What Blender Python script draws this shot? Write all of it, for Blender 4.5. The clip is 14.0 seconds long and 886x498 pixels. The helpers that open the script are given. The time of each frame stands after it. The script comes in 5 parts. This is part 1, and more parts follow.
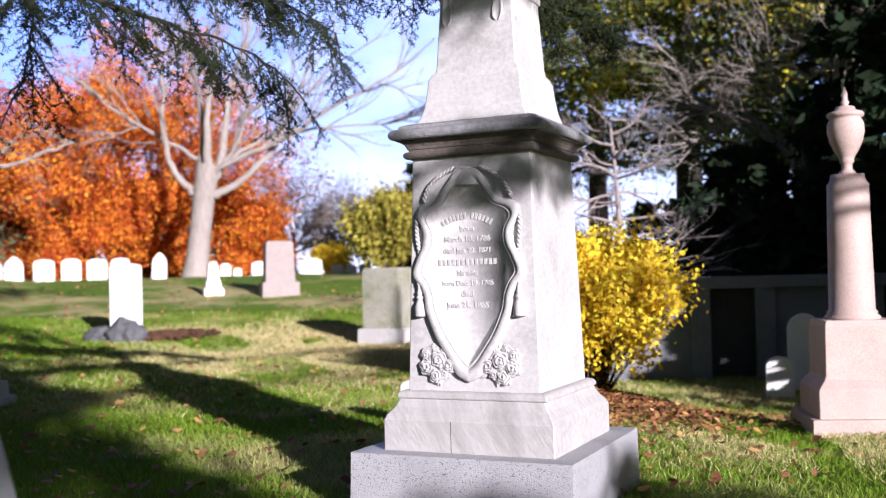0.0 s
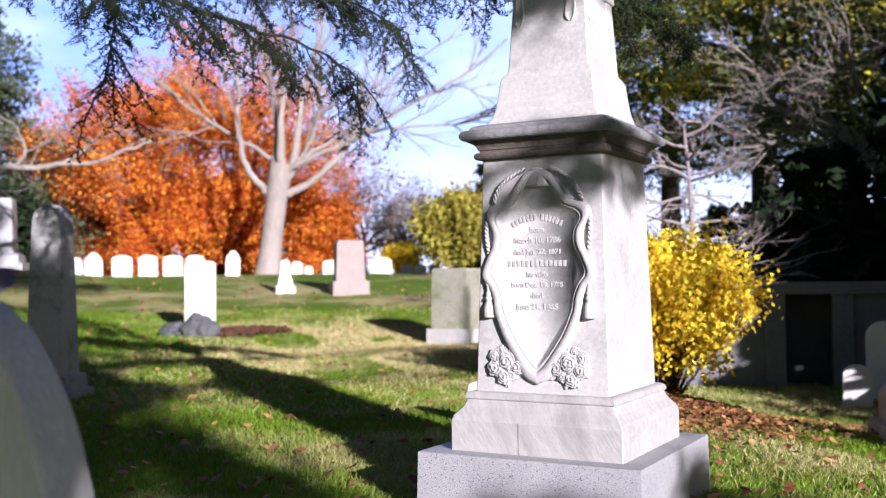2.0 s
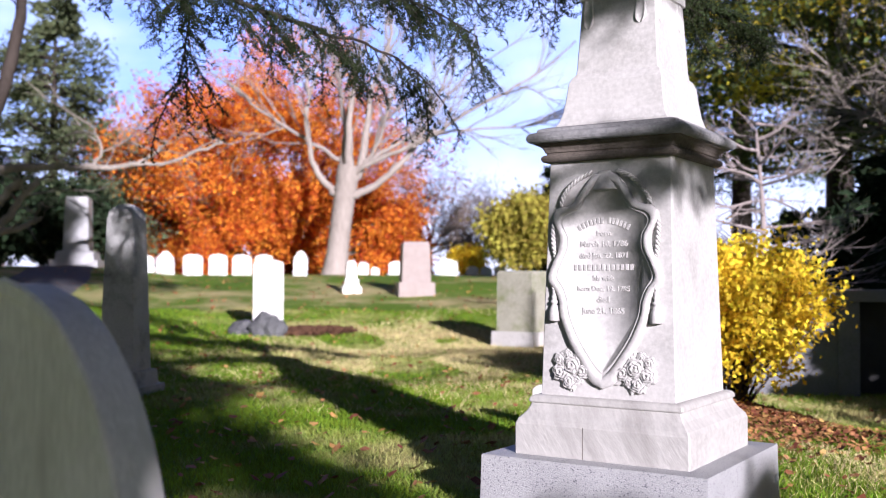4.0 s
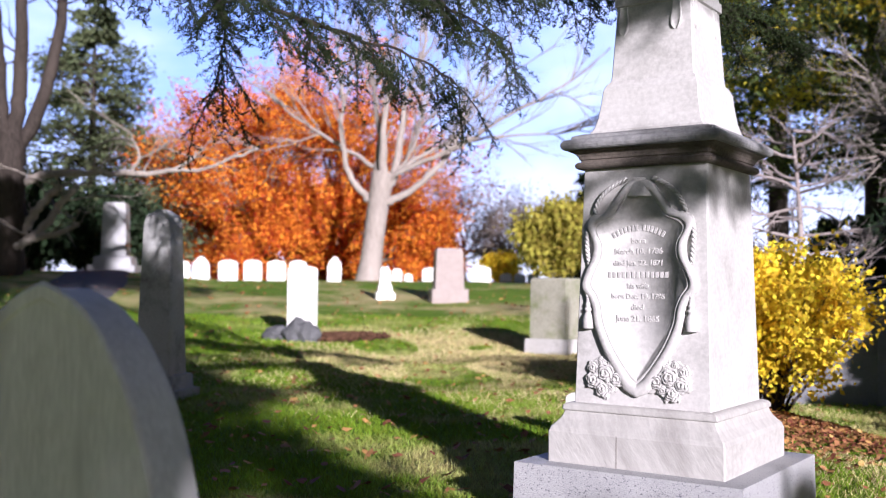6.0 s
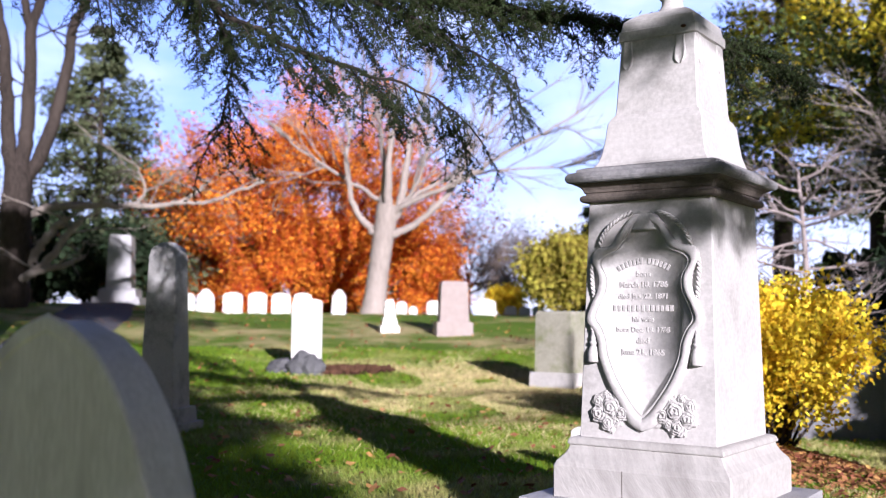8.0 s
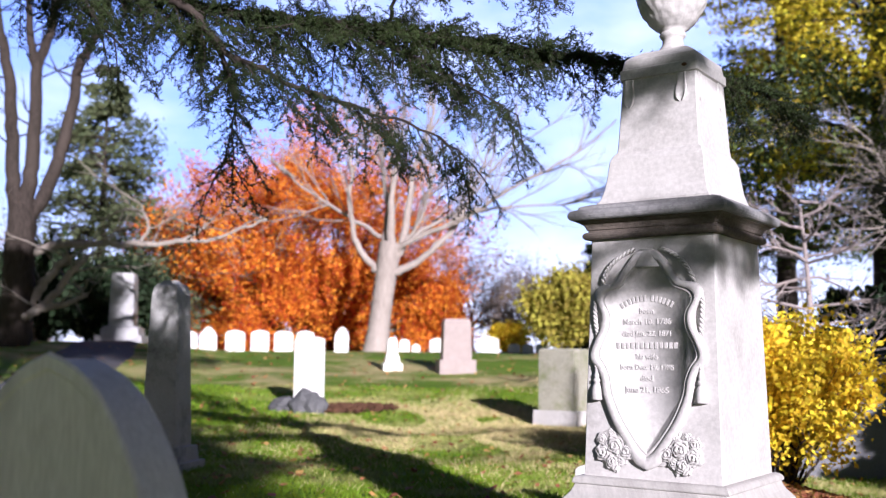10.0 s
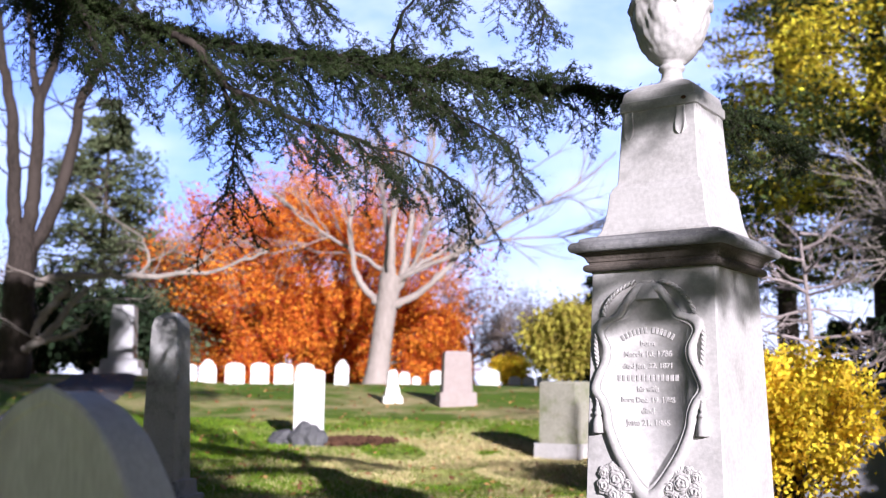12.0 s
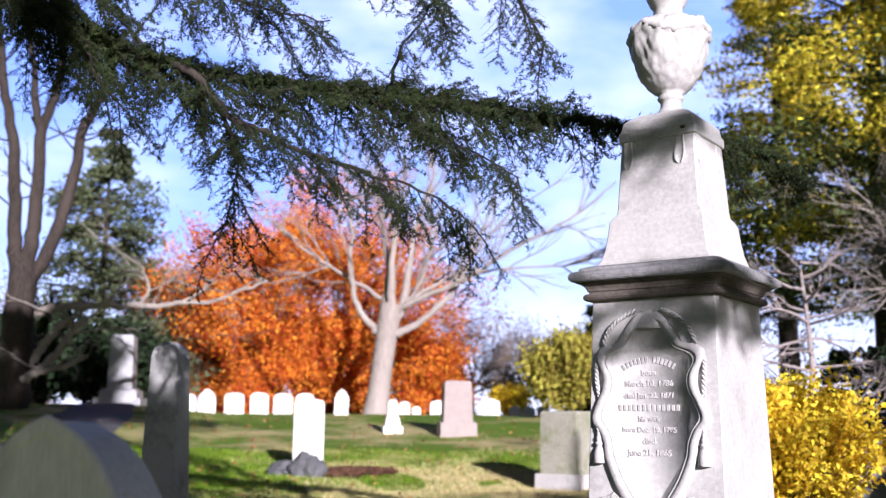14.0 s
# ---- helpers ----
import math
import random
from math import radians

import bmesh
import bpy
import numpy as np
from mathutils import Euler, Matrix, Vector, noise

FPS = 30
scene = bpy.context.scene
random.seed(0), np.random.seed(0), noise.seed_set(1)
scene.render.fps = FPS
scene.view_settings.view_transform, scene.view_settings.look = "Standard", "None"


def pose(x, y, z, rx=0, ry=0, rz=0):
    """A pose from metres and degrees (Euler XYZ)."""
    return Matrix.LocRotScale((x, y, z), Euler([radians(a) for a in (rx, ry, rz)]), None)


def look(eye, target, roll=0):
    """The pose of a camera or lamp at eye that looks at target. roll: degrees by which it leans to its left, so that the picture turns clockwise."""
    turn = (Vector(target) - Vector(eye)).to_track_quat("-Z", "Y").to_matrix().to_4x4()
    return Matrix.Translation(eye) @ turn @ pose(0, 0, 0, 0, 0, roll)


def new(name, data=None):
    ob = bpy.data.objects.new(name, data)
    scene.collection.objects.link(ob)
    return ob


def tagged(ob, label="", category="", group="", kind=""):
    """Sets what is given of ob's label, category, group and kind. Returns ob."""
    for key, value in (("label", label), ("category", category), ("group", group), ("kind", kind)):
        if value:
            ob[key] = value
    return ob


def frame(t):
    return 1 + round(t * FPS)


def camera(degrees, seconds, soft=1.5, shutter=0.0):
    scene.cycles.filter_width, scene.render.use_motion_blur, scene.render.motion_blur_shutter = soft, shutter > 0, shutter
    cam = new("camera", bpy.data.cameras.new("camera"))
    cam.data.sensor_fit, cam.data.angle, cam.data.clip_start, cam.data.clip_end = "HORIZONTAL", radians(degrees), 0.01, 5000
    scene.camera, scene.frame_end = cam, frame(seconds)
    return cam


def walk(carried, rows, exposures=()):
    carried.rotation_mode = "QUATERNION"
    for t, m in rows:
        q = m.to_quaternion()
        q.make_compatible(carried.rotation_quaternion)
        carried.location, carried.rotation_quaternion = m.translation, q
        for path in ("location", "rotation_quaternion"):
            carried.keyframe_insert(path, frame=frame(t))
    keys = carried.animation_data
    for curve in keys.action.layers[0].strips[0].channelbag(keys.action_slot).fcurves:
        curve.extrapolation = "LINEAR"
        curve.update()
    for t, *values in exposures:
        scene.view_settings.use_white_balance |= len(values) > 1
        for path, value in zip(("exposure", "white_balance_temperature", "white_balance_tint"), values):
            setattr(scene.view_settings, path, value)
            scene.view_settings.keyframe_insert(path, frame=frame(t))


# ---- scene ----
# ------------------------------------------------------------ camera
cam = camera(47.3, 14.0, soft=1.2)
EYE = 1.1
# seconds, turn to the left, 90 + tilt, lean (degrees); the tripod head turns where it stands
ROWS = [
    (0, -6.161, 91.464, 1.442), (0.5, -5.487, 91.494, 1.310), (1, -4.664, 91.519, 1.133), (1.5, -3.400, 91.549, 0.847),
    (2, -2.245, 91.576, 0.598), (2.5, -1.238, 91.586, 0.410), (3, 0.004, 91.610, 0.130), (3.5, 0.934, 91.657, -0.088),
    (4, 1.462, 91.712, -0.158), (6.5, 3.521, 92.382, -0.554), (7, 3.518, 92.840, -0.606), (7.5, 3.558, 93.402, -0.567),
    (8, 3.613, 93.938, -0.592), (10.5, 3.795, 96.553, -0.496), (11, 3.800, 97.007, -0.518), (11.5, 3.795, 97.409, -0.517),
    (12, 3.803, 97.875, -0.485), (12.5, 3.816, 98.280, -0.450), (13, 3.819, 98.736, -0.451), (13.5, 3.816, 99.155, -0.436),
    (14, 3.816, 99.536, -0.444),
]
walk(cam, [(t, pose(0, 0, EYE, rx, ry, rz)) for t, rz, rx, ry in ROWS], [(0, 0.80, 5600, 25), (14, 0.80, 5600, 25)])
cam.data.dof.use_dof = True
cam.data.dof.focus_distance = 4.75
cam.data.dof.aperture_fstop = 2.3

# ------------------------------------------------------------ light
SUN_AZ, SUN_EL = 158.3, 15.1  # degrees clockwise from straight ahead, degrees up
sun_dir = Vector((math.sin(radians(SUN_AZ)) * math.cos(radians(SUN_EL)), math.cos(radians(SUN_AZ)) * math.cos(radians(SUN_EL)), math.sin(radians(SUN_EL))))
world = bpy.data.worlds.new("world")
scene.world = world
world.use_nodes = True
wn = world.node_tree
sky = wn.nodes.new("ShaderNodeTexSky")
sky.sky_type, sky.sun_disc = "NISHITA", False
sky.sun_elevation, sky.sun_rotation = radians(SUN_EL), radians(SUN_AZ)
sky.air_density, sky.dust_density, sky.ozone_density = 1.0, 0.8, 1.5
wn.links.new(sky.outputs[0], wn.nodes["Background"].inputs[0])
wn.nodes["Background"].inputs[1].default_value = 0.017
sun = new("sun", bpy.data.lights.new("sun", "SUN"))
sun.data.energy, sun.data.angle, sun.data.color = 5.6, radians(0.55), (1.0, 0.92, 0.80)
sun.matrix_world = look(sun_dir * 60, (0, 0, 0))



def sky_sheet():
    """Bright hazy autumn sky far behind the trees: a plain glowing sheet, pale at the skyline, blue above, with thin cloud."""
    R, n, k = 1400.0, 40, 14
    az, el = np.radians(np.linspace(-42, 44, n)), np.radians(np.linspace(-3, 34, k))
    A, E = np.meshgrid(az, el)
    V = np.stack([R * np.sin(A) * np.cos(E), R * np.cos(A) * np.cos(E), R * np.sin(E)], -1).reshape(-1, 3)
    i, j = np.arange(k - 1)[:, None] * n, np.arange(n - 1)[None]
    F = np.stack([i + j, i + j + 1, i + n + j + 1, i + n + j], -1).reshape(-1, 4)
    m = bpy.data.materials.new("hazy_sky")
    m.use_nodes = True
    nd, l = m.node_tree.nodes, m.node_tree.links
    nd.remove(nd["Principled BSDF"])
    em, co, sep = nd.new("ShaderNodeEmission"), nd.new("ShaderNodeTexCoord"), nd.new("ShaderNodeSeparateXYZ")
    l.new(co.outputs["Object"], sep.inputs[0])
    mr, ramp, cl, cr, mx = nd.new("ShaderNodeMapRange"), nd.new("ShaderNodeValToRGB"), nd.new("ShaderNodeTexNoise"), nd.new("ShaderNodeValToRGB"), nd.new("ShaderNodeMix")
    mr.inputs[1].default_value, mr.inputs[2].default_value = 0.0, 700.0
    l.new(sep.outputs["Z"], mr.inputs[0])
    l.new(mr.outputs[0], ramp.inputs[0])
    ramp.color_ramp.elements[0].color, ramp.color_ramp.elements[1].color = (0.93, 0.96, 1.0, 1), (0.17, 0.30, 0.92, 1)
    ramp.color_ramp.elements.new(0.35).color = (0.36, 0.54, 1.0, 1)
    mp = nd.new("ShaderNodeMapping")
    mp.inputs["Scale"].default_value = (1, 1, 2.2)
    l.new(co.outputs["Object"], mp.inputs[0])
    cl.inputs["Scale"].default_value, cl.inputs["Detail"].default_value, cl.inputs["Roughness"].default_value = 0.0035, 5, 0.55
    l.new(mp.outputs[0], cl.inputs["Vector"])
    cr.color_ramp.elements[0].position, cr.color_ramp.elements[1].position = 0.44, 1.0
    l.new(cl.outputs["Fac"], cr.inputs[0])
    mx.data_type = "RGBA"
    l.new(cr.outputs[0], mx.inputs[0])
    l.new(ramp.outputs[0], mx.inputs[6])
    mx.inputs[7].default_value = (0.95, 0.97, 1.0, 1)
    l.new(mx.outputs[2], em.inputs[0])
    em.inputs[1].default_value = 0.94
    l.new(em.outputs[0], nd["Material Output"].inputs[0])
    me = bpy.data.meshes.new("backdrop")
    me.from_pydata(V.tolist(), [], F.tolist())
    me.materials.append(m)
    tagged(new("backdrop", me), "pale blue hazy sky with thin white cloud", "sky", kind="structure")


sky_sheet()


# ------------------------------------------------------------ materials
def material(name, low, high, scale=4.0, rough=0.8, bump=0.2, fine=60.0, spots=None, spot_scale=90.0, spot_at=0.62, island=0.0, sheen=0.0, stretch=(1, 1, 1), stain=None, stain_scale=1.3, stain_at=0.55, turn=0.0):
    """Two-scale mottled colour with fine relief; optional specks, stains and per-piece variation."""
    m = bpy.data.materials.new(name)
    m.use_nodes = True
    n, l = m.node_tree.nodes, m.node_tree.links
    b = n["Principled BSDF"]
    b.inputs["Roughness"].default_value = rough
    if sheen or not bump or rough > 0.9:
        b.inputs["Specular IOR Level"].default_value = 0.12
    geo = n.new("ShaderNodeTexCoord")
    mp = n.new("ShaderNodeMapping")
    mp.inputs["Scale"].default_value = [1 / c for c in stretch] if turn else stretch
    mp.vector_type = "TEXTURE" if turn else "POINT"
    mp.inputs["Rotation"].default_value = (0, radians(turn), 0)
    l.new(geo.outputs["Object"], mp.inputs[0])

    def tex(sc, detail=6.0, r=0.6):
        t = n.new("ShaderNodeTexNoise")
        t.inputs["Scale"].default_value, t.inputs["Detail"].default_value, t.inputs["Roughness"].default_value = sc, detail, r
        l.new(mp.outputs[0], t.inputs["Vector"])
        return t

    def ramp(src, a, c):
        r = n.new("ShaderNodeValToRGB")
        r.color_ramp.elements[0].position, r.color_ramp.elements[1].position = a, c
        r.color_ramp.elements[0].color, r.color_ramp.elements[1].color = (0, 0, 0, 1), (1, 1, 1, 1)
        l.new(src, r.inputs[0])
        return r.outputs[0]

    def mix(fac, a, c):
        x = n.new("ShaderNodeMix")
        x.data_type = "RGBA"
        for sock, v in ((x.inputs[0], fac), (x.inputs[6], a), (x.inputs[7], c)):
            if isinstance(v, (tuple, float)):
                sock.default_value = (*v, 1) if isinstance(v, tuple) else v
            else:
                l.new(v, sock)
        return x.outputs[2]

    big, small = tex(scale), tex(fine, 3.0)
    col = mix(ramp(big.outputs["Fac"], 0.3, 0.7), low, high)
    col = mix(ramp(small.outputs["Fac"], 0.35, 0.95), col, tuple(min(1, c * 1.25) for c in high))
    if stain:
        st = tex(stain_scale, 8.0, 0.7)
        col = mix(ramp(st.outputs["Fac"], stain_at, stain_at + 0.16), col, stain)
    if spots:
        sp = tex(spot_scale, 2.0, 0.5)
        col = mix(ramp(sp.outputs["Fac"], spot_at, spot_at + 0.04), col, spots)
    if island:
        g = n.new("ShaderNodeNewGeometry")
        hs = n.new("ShaderNodeHueSaturation")
        v = n.new("ShaderNodeMapRange")
        v.inputs[3].default_value, v.inputs[4].default_value = 1 - island, 1 + island
        l.new(g.outputs["Random Per Island"], v.inputs[0])
        l.new(v.outputs[0], hs.inputs["Value"])
        h = n.new("ShaderNodeMapRange")
        h.inputs[3].default_value, h.inputs[4].default_value = 0.5 - 0.06 * island, 0.5 + 0.06 * island
        l.new(g.outputs["Random Per Island"], h.inputs[0])
        l.new(h.outputs[0], hs.inputs["Hue"])
        l.new(col, hs.inputs["Color"])
        col = hs.outputs[0]
    l.new(col, b.inputs["Base Color"])
    if bump:
        bp = n.new("ShaderNodeBump")
        bp.inputs["Strength"].default_value, bp.inputs["Distance"].default_value = bump, 0.02
        l.new(small.outputs["Fac"], bp.inputs["Height"])
        l.new(bp.outputs[0], b.inputs["Normal"])
    if sheen:
        tr = n.new("ShaderNodeBsdfTranslucent")
        l.new(col, tr.inputs["Color"])
        ms = n.new("ShaderNodeMixShader")
        ms.inputs[0].default_value = sheen
        l.new(b.outputs[0], ms.inputs[1])
        l.new(tr.outputs[0], ms.inputs[2])
        l.new(ms.outputs[0], n["Material Output"].inputs[0])
    return m


marble = material("weathered_marble", (0.37, 0.355, 0.34), (0.475, 0.46, 0.445), 3.5, 0.62, 0.07, 45, stain=(0.27, 0.257, 0.24), stain_scale=2.2, stain_at=0.56)
# cornice colours: soot and stain, darkened further for the bough shade on it
shaded_crust = material("sooty_shaded_marble", (0.05, 0.042, 0.037), (0.14, 0.115, 0.095), 5, 0.85, 0.3, 50, stain=(0.30, 0.26, 0.22), stain_scale=3.0, stain_at=0.62)
roll_stone = material("stained_shaded_marble", (0.11, 0.112, 0.12), (0.25, 0.245, 0.245), 5, 0.8, 0.3, 50, stain=(0.42, 0.40, 0.375), stain_scale=3.5, stain_at=0.58)
tooled = material("tooled_marble", (0.33, 0.315, 0.297), (0.42, 0.405, 0.385), 3, 0.7, 0.16, 26, stain=(0.26, 0.245, 0.23), stain_scale=1.6, stretch=(2.2, 1, 0.6), turn=-32)
marble_white = material("white_marble", (0.72, 0.70, 0.66), (0.82, 0.81, 0.78), 4, 0.6, 0.15, 60, stain=(0.55, 0.52, 0.47), stain_at=0.6)
marble_pale = material("streaked_pale_marble", (0.68, 0.66, 0.645), (0.80, 0.785, 0.77), 3, 0.75, 0.12, 40, stretch=(2.5, 2.5, 0.5), stain=(0.54, 0.52, 0.51), stain_scale=2.5, stain_at=0.52)
marble_grey = material("grey_marble", (0.35, 0.345, 0.34), (0.50, 0.495, 0.485), 3, 0.7, 0.25, 60, stain=(0.17, 0.167, 0.165), stain_scale=2.0, stain_at=0.5)
granite = material("grey_granite", (0.29, 0.288, 0.30), (0.38, 0.377, 0.385), 6, 0.6, 0.3, 150, spots=(0.09, 0.09, 0.11), spot_scale=140, spot_at=0.63)
pink = material("pink_sandstone", (0.35, 0.255, 0.215), (0.44, 0.335, 0.29), 4, 0.7, 0.15, 90, spots=(0.36, 0.24, 0.20), spot_scale=150, spot_at=0.66)
red_stone = material("pink_grey_granite", (0.235, 0.19, 0.175), (0.31, 0.26, 0.24), 5, 0.75, 0.25, 60)
mossy = material("mossy_stone", (0.22, 0.21, 0.16), (0.33, 0.32, 0.255), 4, 0.85, 0.3, 50, stain=(0.17, 0.19, 0.09), stain_scale=2.5, stain_at=0.5)
carved = material("lettering_shade", (0.30, 0.285, 0.27), (0.40, 0.38, 0.36), 8, 0.8, 0.1, 60)
wall_stone = material("mausoleum_granite", (0.12, 0.12, 0.135), (0.19, 0.19, 0.205), 2, 0.8, 0.3, 40, stain=(0.09, 0.09, 0.1))
dark_in = material("bronze_door", (0.02, 0.02, 0.02), (0.04, 0.04, 0.04), 5, 0.6, 0.1, 30)
# base colour lowered to hold the shade on the headstone's rock
fieldstone = material("shade_toned_fieldstone", (0.045, 0.047, 0.052), (0.11, 0.11, 0.115), 5, 0.85, 0.4, 40, stain=(0.05, 0.055, 0.05), stain_scale=4)
asphalt = material("asphalt", (0.045, 0.045, 0.05), (0.075, 0.075, 0.08), 1.5, 0.9, 0.3, 40)
soil = material("mulch", (0.05, 0.03, 0.02), (0.12, 0.06, 0.035), 6, 0.95, 0.5, 40)
bark_pale = material("pale_bark", (0.20, 0.168, 0.145), (0.31, 0.27, 0.24), 1.5, 0.9, 0.4, 14, stretch=(1, 1, 0.3))
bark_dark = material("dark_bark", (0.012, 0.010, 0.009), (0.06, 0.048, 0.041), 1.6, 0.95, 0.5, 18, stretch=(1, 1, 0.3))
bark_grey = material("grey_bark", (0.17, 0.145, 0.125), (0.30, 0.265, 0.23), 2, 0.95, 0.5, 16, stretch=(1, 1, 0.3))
far_twig = material("grey_brown_twigs", (0.15, 0.115, 0.095), (0.26, 0.205, 0.175), 1, 0.9, 0.1, 6)
twig_pale = material("pale_twigs", (0.21, 0.175, 0.165), (0.31, 0.265, 0.25), 2, 0.9, 0.1, 10)
cedar_leaf = material("cedar_needles", (0.009, 0.016, 0.008), (0.040, 0.056, 0.018), 2.5, 0.7, 0, 20, island=0.4, sheen=0.15)
pine_leaf = material("pine_needles", (0.045, 0.07, 0.022), (0.11, 0.135, 0.036), 0.5, 0.75, 0, 6, island=0.4, sheen=0.2)
# bright yellow puts the sun on the upper pine sprays into their colour
pine_sunlit_yellow = material("sunlit_yellow_pine_needles", (0.55, 0.47, 0.025), (0.78, 0.64, 0.05), 0.4, 0.75, 0, 6, island=0.35, sheen=0.42)
spruce_leaf = material("spruce_needles", (0.05, 0.07, 0.035), (0.13, 0.15, 0.075), 0.5, 0.75, 0, 6, island=0.35, sheen=0.2)
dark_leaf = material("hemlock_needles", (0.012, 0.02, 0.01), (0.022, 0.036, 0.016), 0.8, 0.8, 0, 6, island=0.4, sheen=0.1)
orange_leaf = material("orange_oak_leaves", (0.46, 0.075, 0.016), (0.74, 0.225, 0.025), 0.35, 0.65, 0, 5, island=0.55, sheen=0.35, stain=(0.30, 0.055, 0.02), stain_scale=0.7)
yellow_leaf = material("yellow_shrub_leaves", (0.78, 0.52, 0.012), (0.88, 0.70, 0.05), 1.5, 0.6, 0, 8, island=0.3, sheen=0.4)
olive_leaf = material("olive_shrub_leaves", (0.28, 0.25, 0.04), (0.42, 0.36, 0.06), 0.8, 0.7, 0, 8, island=0.35, sheen=0.3)
fallen_leaf = material("fallen_leaves", (0.22, 0.08, 0.03), (0.42, 0.20, 0.09), 3, 0.75, 0, 20, island=0.5)
grass_blade = material("grass_blades", (0.095, 0.17, 0.010), (0.21, 0.31, 0.02), 0.7, 0.7, 0, 9, island=0.4, sheen=0.3, stain=(0.62, 0.50, 0.25), stain_scale=0.28, stain_at=0.485)
straw_blade = material("straw_blades", (0.50, 0.40, 0.19), (0.68, 0.56, 0.30), 1.2, 0.8, 0, 9, island=0.35, sheen=0.2)
turf = material("autumn_turf", (0.06, 0.125, 0.009), (0.13, 0.215, 0.018), 0.7, 0.95, 0.8, 30, stain=(0.52, 0.42, 0.21), stain_scale=0.28, stain_at=0.485)


# ------------------------------------------------------------ mesh helpers
def fast_mesh(name, verts, faces, mat, smooth=False):
    me = bpy.data.meshes.new(name)
    verts, faces = np.asarray(verts, np.float32), np.asarray(faces, np.int32)
    k = faces.shape[1]
    me.vertices.add(len(verts)), me.loops.add(faces.size), me.polygons.add(len(faces))
    me.vertices.foreach_set("co", verts.ravel())
    me.loops.foreach_set("vertex_index", faces.ravel())
    me.polygons.foreach_set("loop_start", np.arange(0, faces.size, k, dtype=np.int32))
    me.update(calc_edges=True)
    if smooth:
        me.polygons.foreach_set("use_smooth", np.ones(len(faces), bool))
    me.materials.append(mat)
    return me


def attach(ob, parent, label=""):
    if parent:
        ob.parent = parent
    if label:
        ob["label"] = label
    return ob


def part(name, bm, mat, parent=None, label="", smooth=False):
    me = bpy.data.meshes.new(name)
    bmesh.ops.recalc_face_normals(bm, faces=bm.faces)
    for f in bm.faces:
        f.smooth = smooth
    bm.to_mesh(me), bm.free()
    me.materials.append(mat)
    return attach(new(name, me), parent, label)


def thing(name, m, label, category, group="", kind=""):
    ob = new(name)
    ob.matrix_world = m
    return tagged(ob, label, category, group, kind)


def soften(bm, width, segments=2):
    es = [e for e in bm.edges if len(e.link_faces) == 2 and e.calc_face_angle(0) > 0.5]
    bmesh.ops.bevel(bm, geom=es, offset=width, segments=segments, affect="EDGES", profile=0.6, clamp_overlap=True)
    return bm


def square_stack(levels, ry=1.0, cut=0.0):
    """A square (or oblong) turned profile: rows of z, half width; cut rounds the four upright edges."""
    bm = bmesh.new()
    rings = []
    for z, w in levels:
        d = w * ry
        if cut:
            pts = [(-w + cut, -d), (w - cut, -d), (w, -d + cut), (w, d - cut), (w - cut, d), (-w + cut, d), (-w, d - cut), (-w, -d + cut)]
        else:
            pts = [(-w, -d), (w, -d), (w, d), (-w, d)]
        rings.append([bm.verts.new((x, y, z)) for x, y in pts])
    for a, b in zip(rings, rings[1:]):
        for i in range(len(a)):
            bm.faces.new((a[i], a[(i + 1) % len(a)], b[(i + 1) % len(a)], b[i]))
    bm.faces.new(rings[0][::-1]), bm.faces.new(rings[-1])
    return bm


def turned(levels, seg=40):
    bm = bmesh.new()
    rings = [[bm.verts.new((r * math.cos(a * math.tau / seg), r * math.sin(a * math.tau / seg), z)) for a in range(seg)] for z, r in levels]
    for a, b in zip(rings, rings[1:]):
        for i in range(seg):
            bm.faces.new((a[i], a[(i + 1) % seg], b[(i + 1) % seg], b[i]))
    bm.faces.new(rings[0][::-1]), bm.faces.new(rings[-1])
    return bm


def slab(outline, thick, bevel=0.008):
    """An upright tablet: outline in x, z; thick along y, front at -thick / 2."""
    bm = bmesh.new()
    f = bm.faces.new([bm.verts.new((x, -thick / 2, z)) for x, z in outline])
    out = bmesh.ops.extrude_face_region(bm, geom=[f])
    bmesh.ops.translate(bm, vec=(0, thick, 0), verts=[v for v in out["geom"] if isinstance(v, bmesh.types.BMVert)])
    bmesh.ops.recalc_face_normals(bm, faces=bm.faces)
    if bevel:
        soften(bm, bevel)
    return bm


def polar(az, d, z=0.0):
    return Vector((d * math.sin(radians(az)), d * math.cos(radians(az)), z))


def ease(a, b, x):
    t = np.clip((x - a) / (b - a), 0, 1)
    return t * t * (3 - 2 * t)


def ground_z(x, y):
    """Lawn: level near the tripod, a knoll ahead and to the left, a dip to the right."""
    x, y = np.asarray(x, float), np.asarray(y, float)
    r = np.hypot(x, y)
    az = np.degrees(np.arctan2(x, y))
    knoll = np.interp(r, (0, 11, 15, 17, 20, 23, 26, 29, 33, 45, 90), (0, 0, 0.06, 0.17, 0.42, 0.68, 0.95, 1.14, 1.24, 1.1, 0.9))
    knoll = knoll * (1 + 0.18 * ease(-15, -22, az)) * (1 - ease(7, 15, az)) * ease(-100, -60, az)
    lip = r - np.interp(az, (12, 14.1, 17.5, 20.5, 24.9, 26.5), (11, 9.5, 8.6, 7.8, 7.5, 8.4))
    dip = (-0.13 * ease(0, 0.3, lip) - 0.29 * ease(0.3, 3.6, lip)) * ease(10.5, 13, az) * (1 - ease(100, 130, az))
    wave = 0.02 * np.sin(x * 1.3 + 0.4) * np.cos(y * 0.9) + 0.012 * np.sin(x * 3.1 + y * 2.3)
    return knoll + dip + wave * ease(2, 6, r)


def gz(x, y):
    return float(ground_z(x, y))


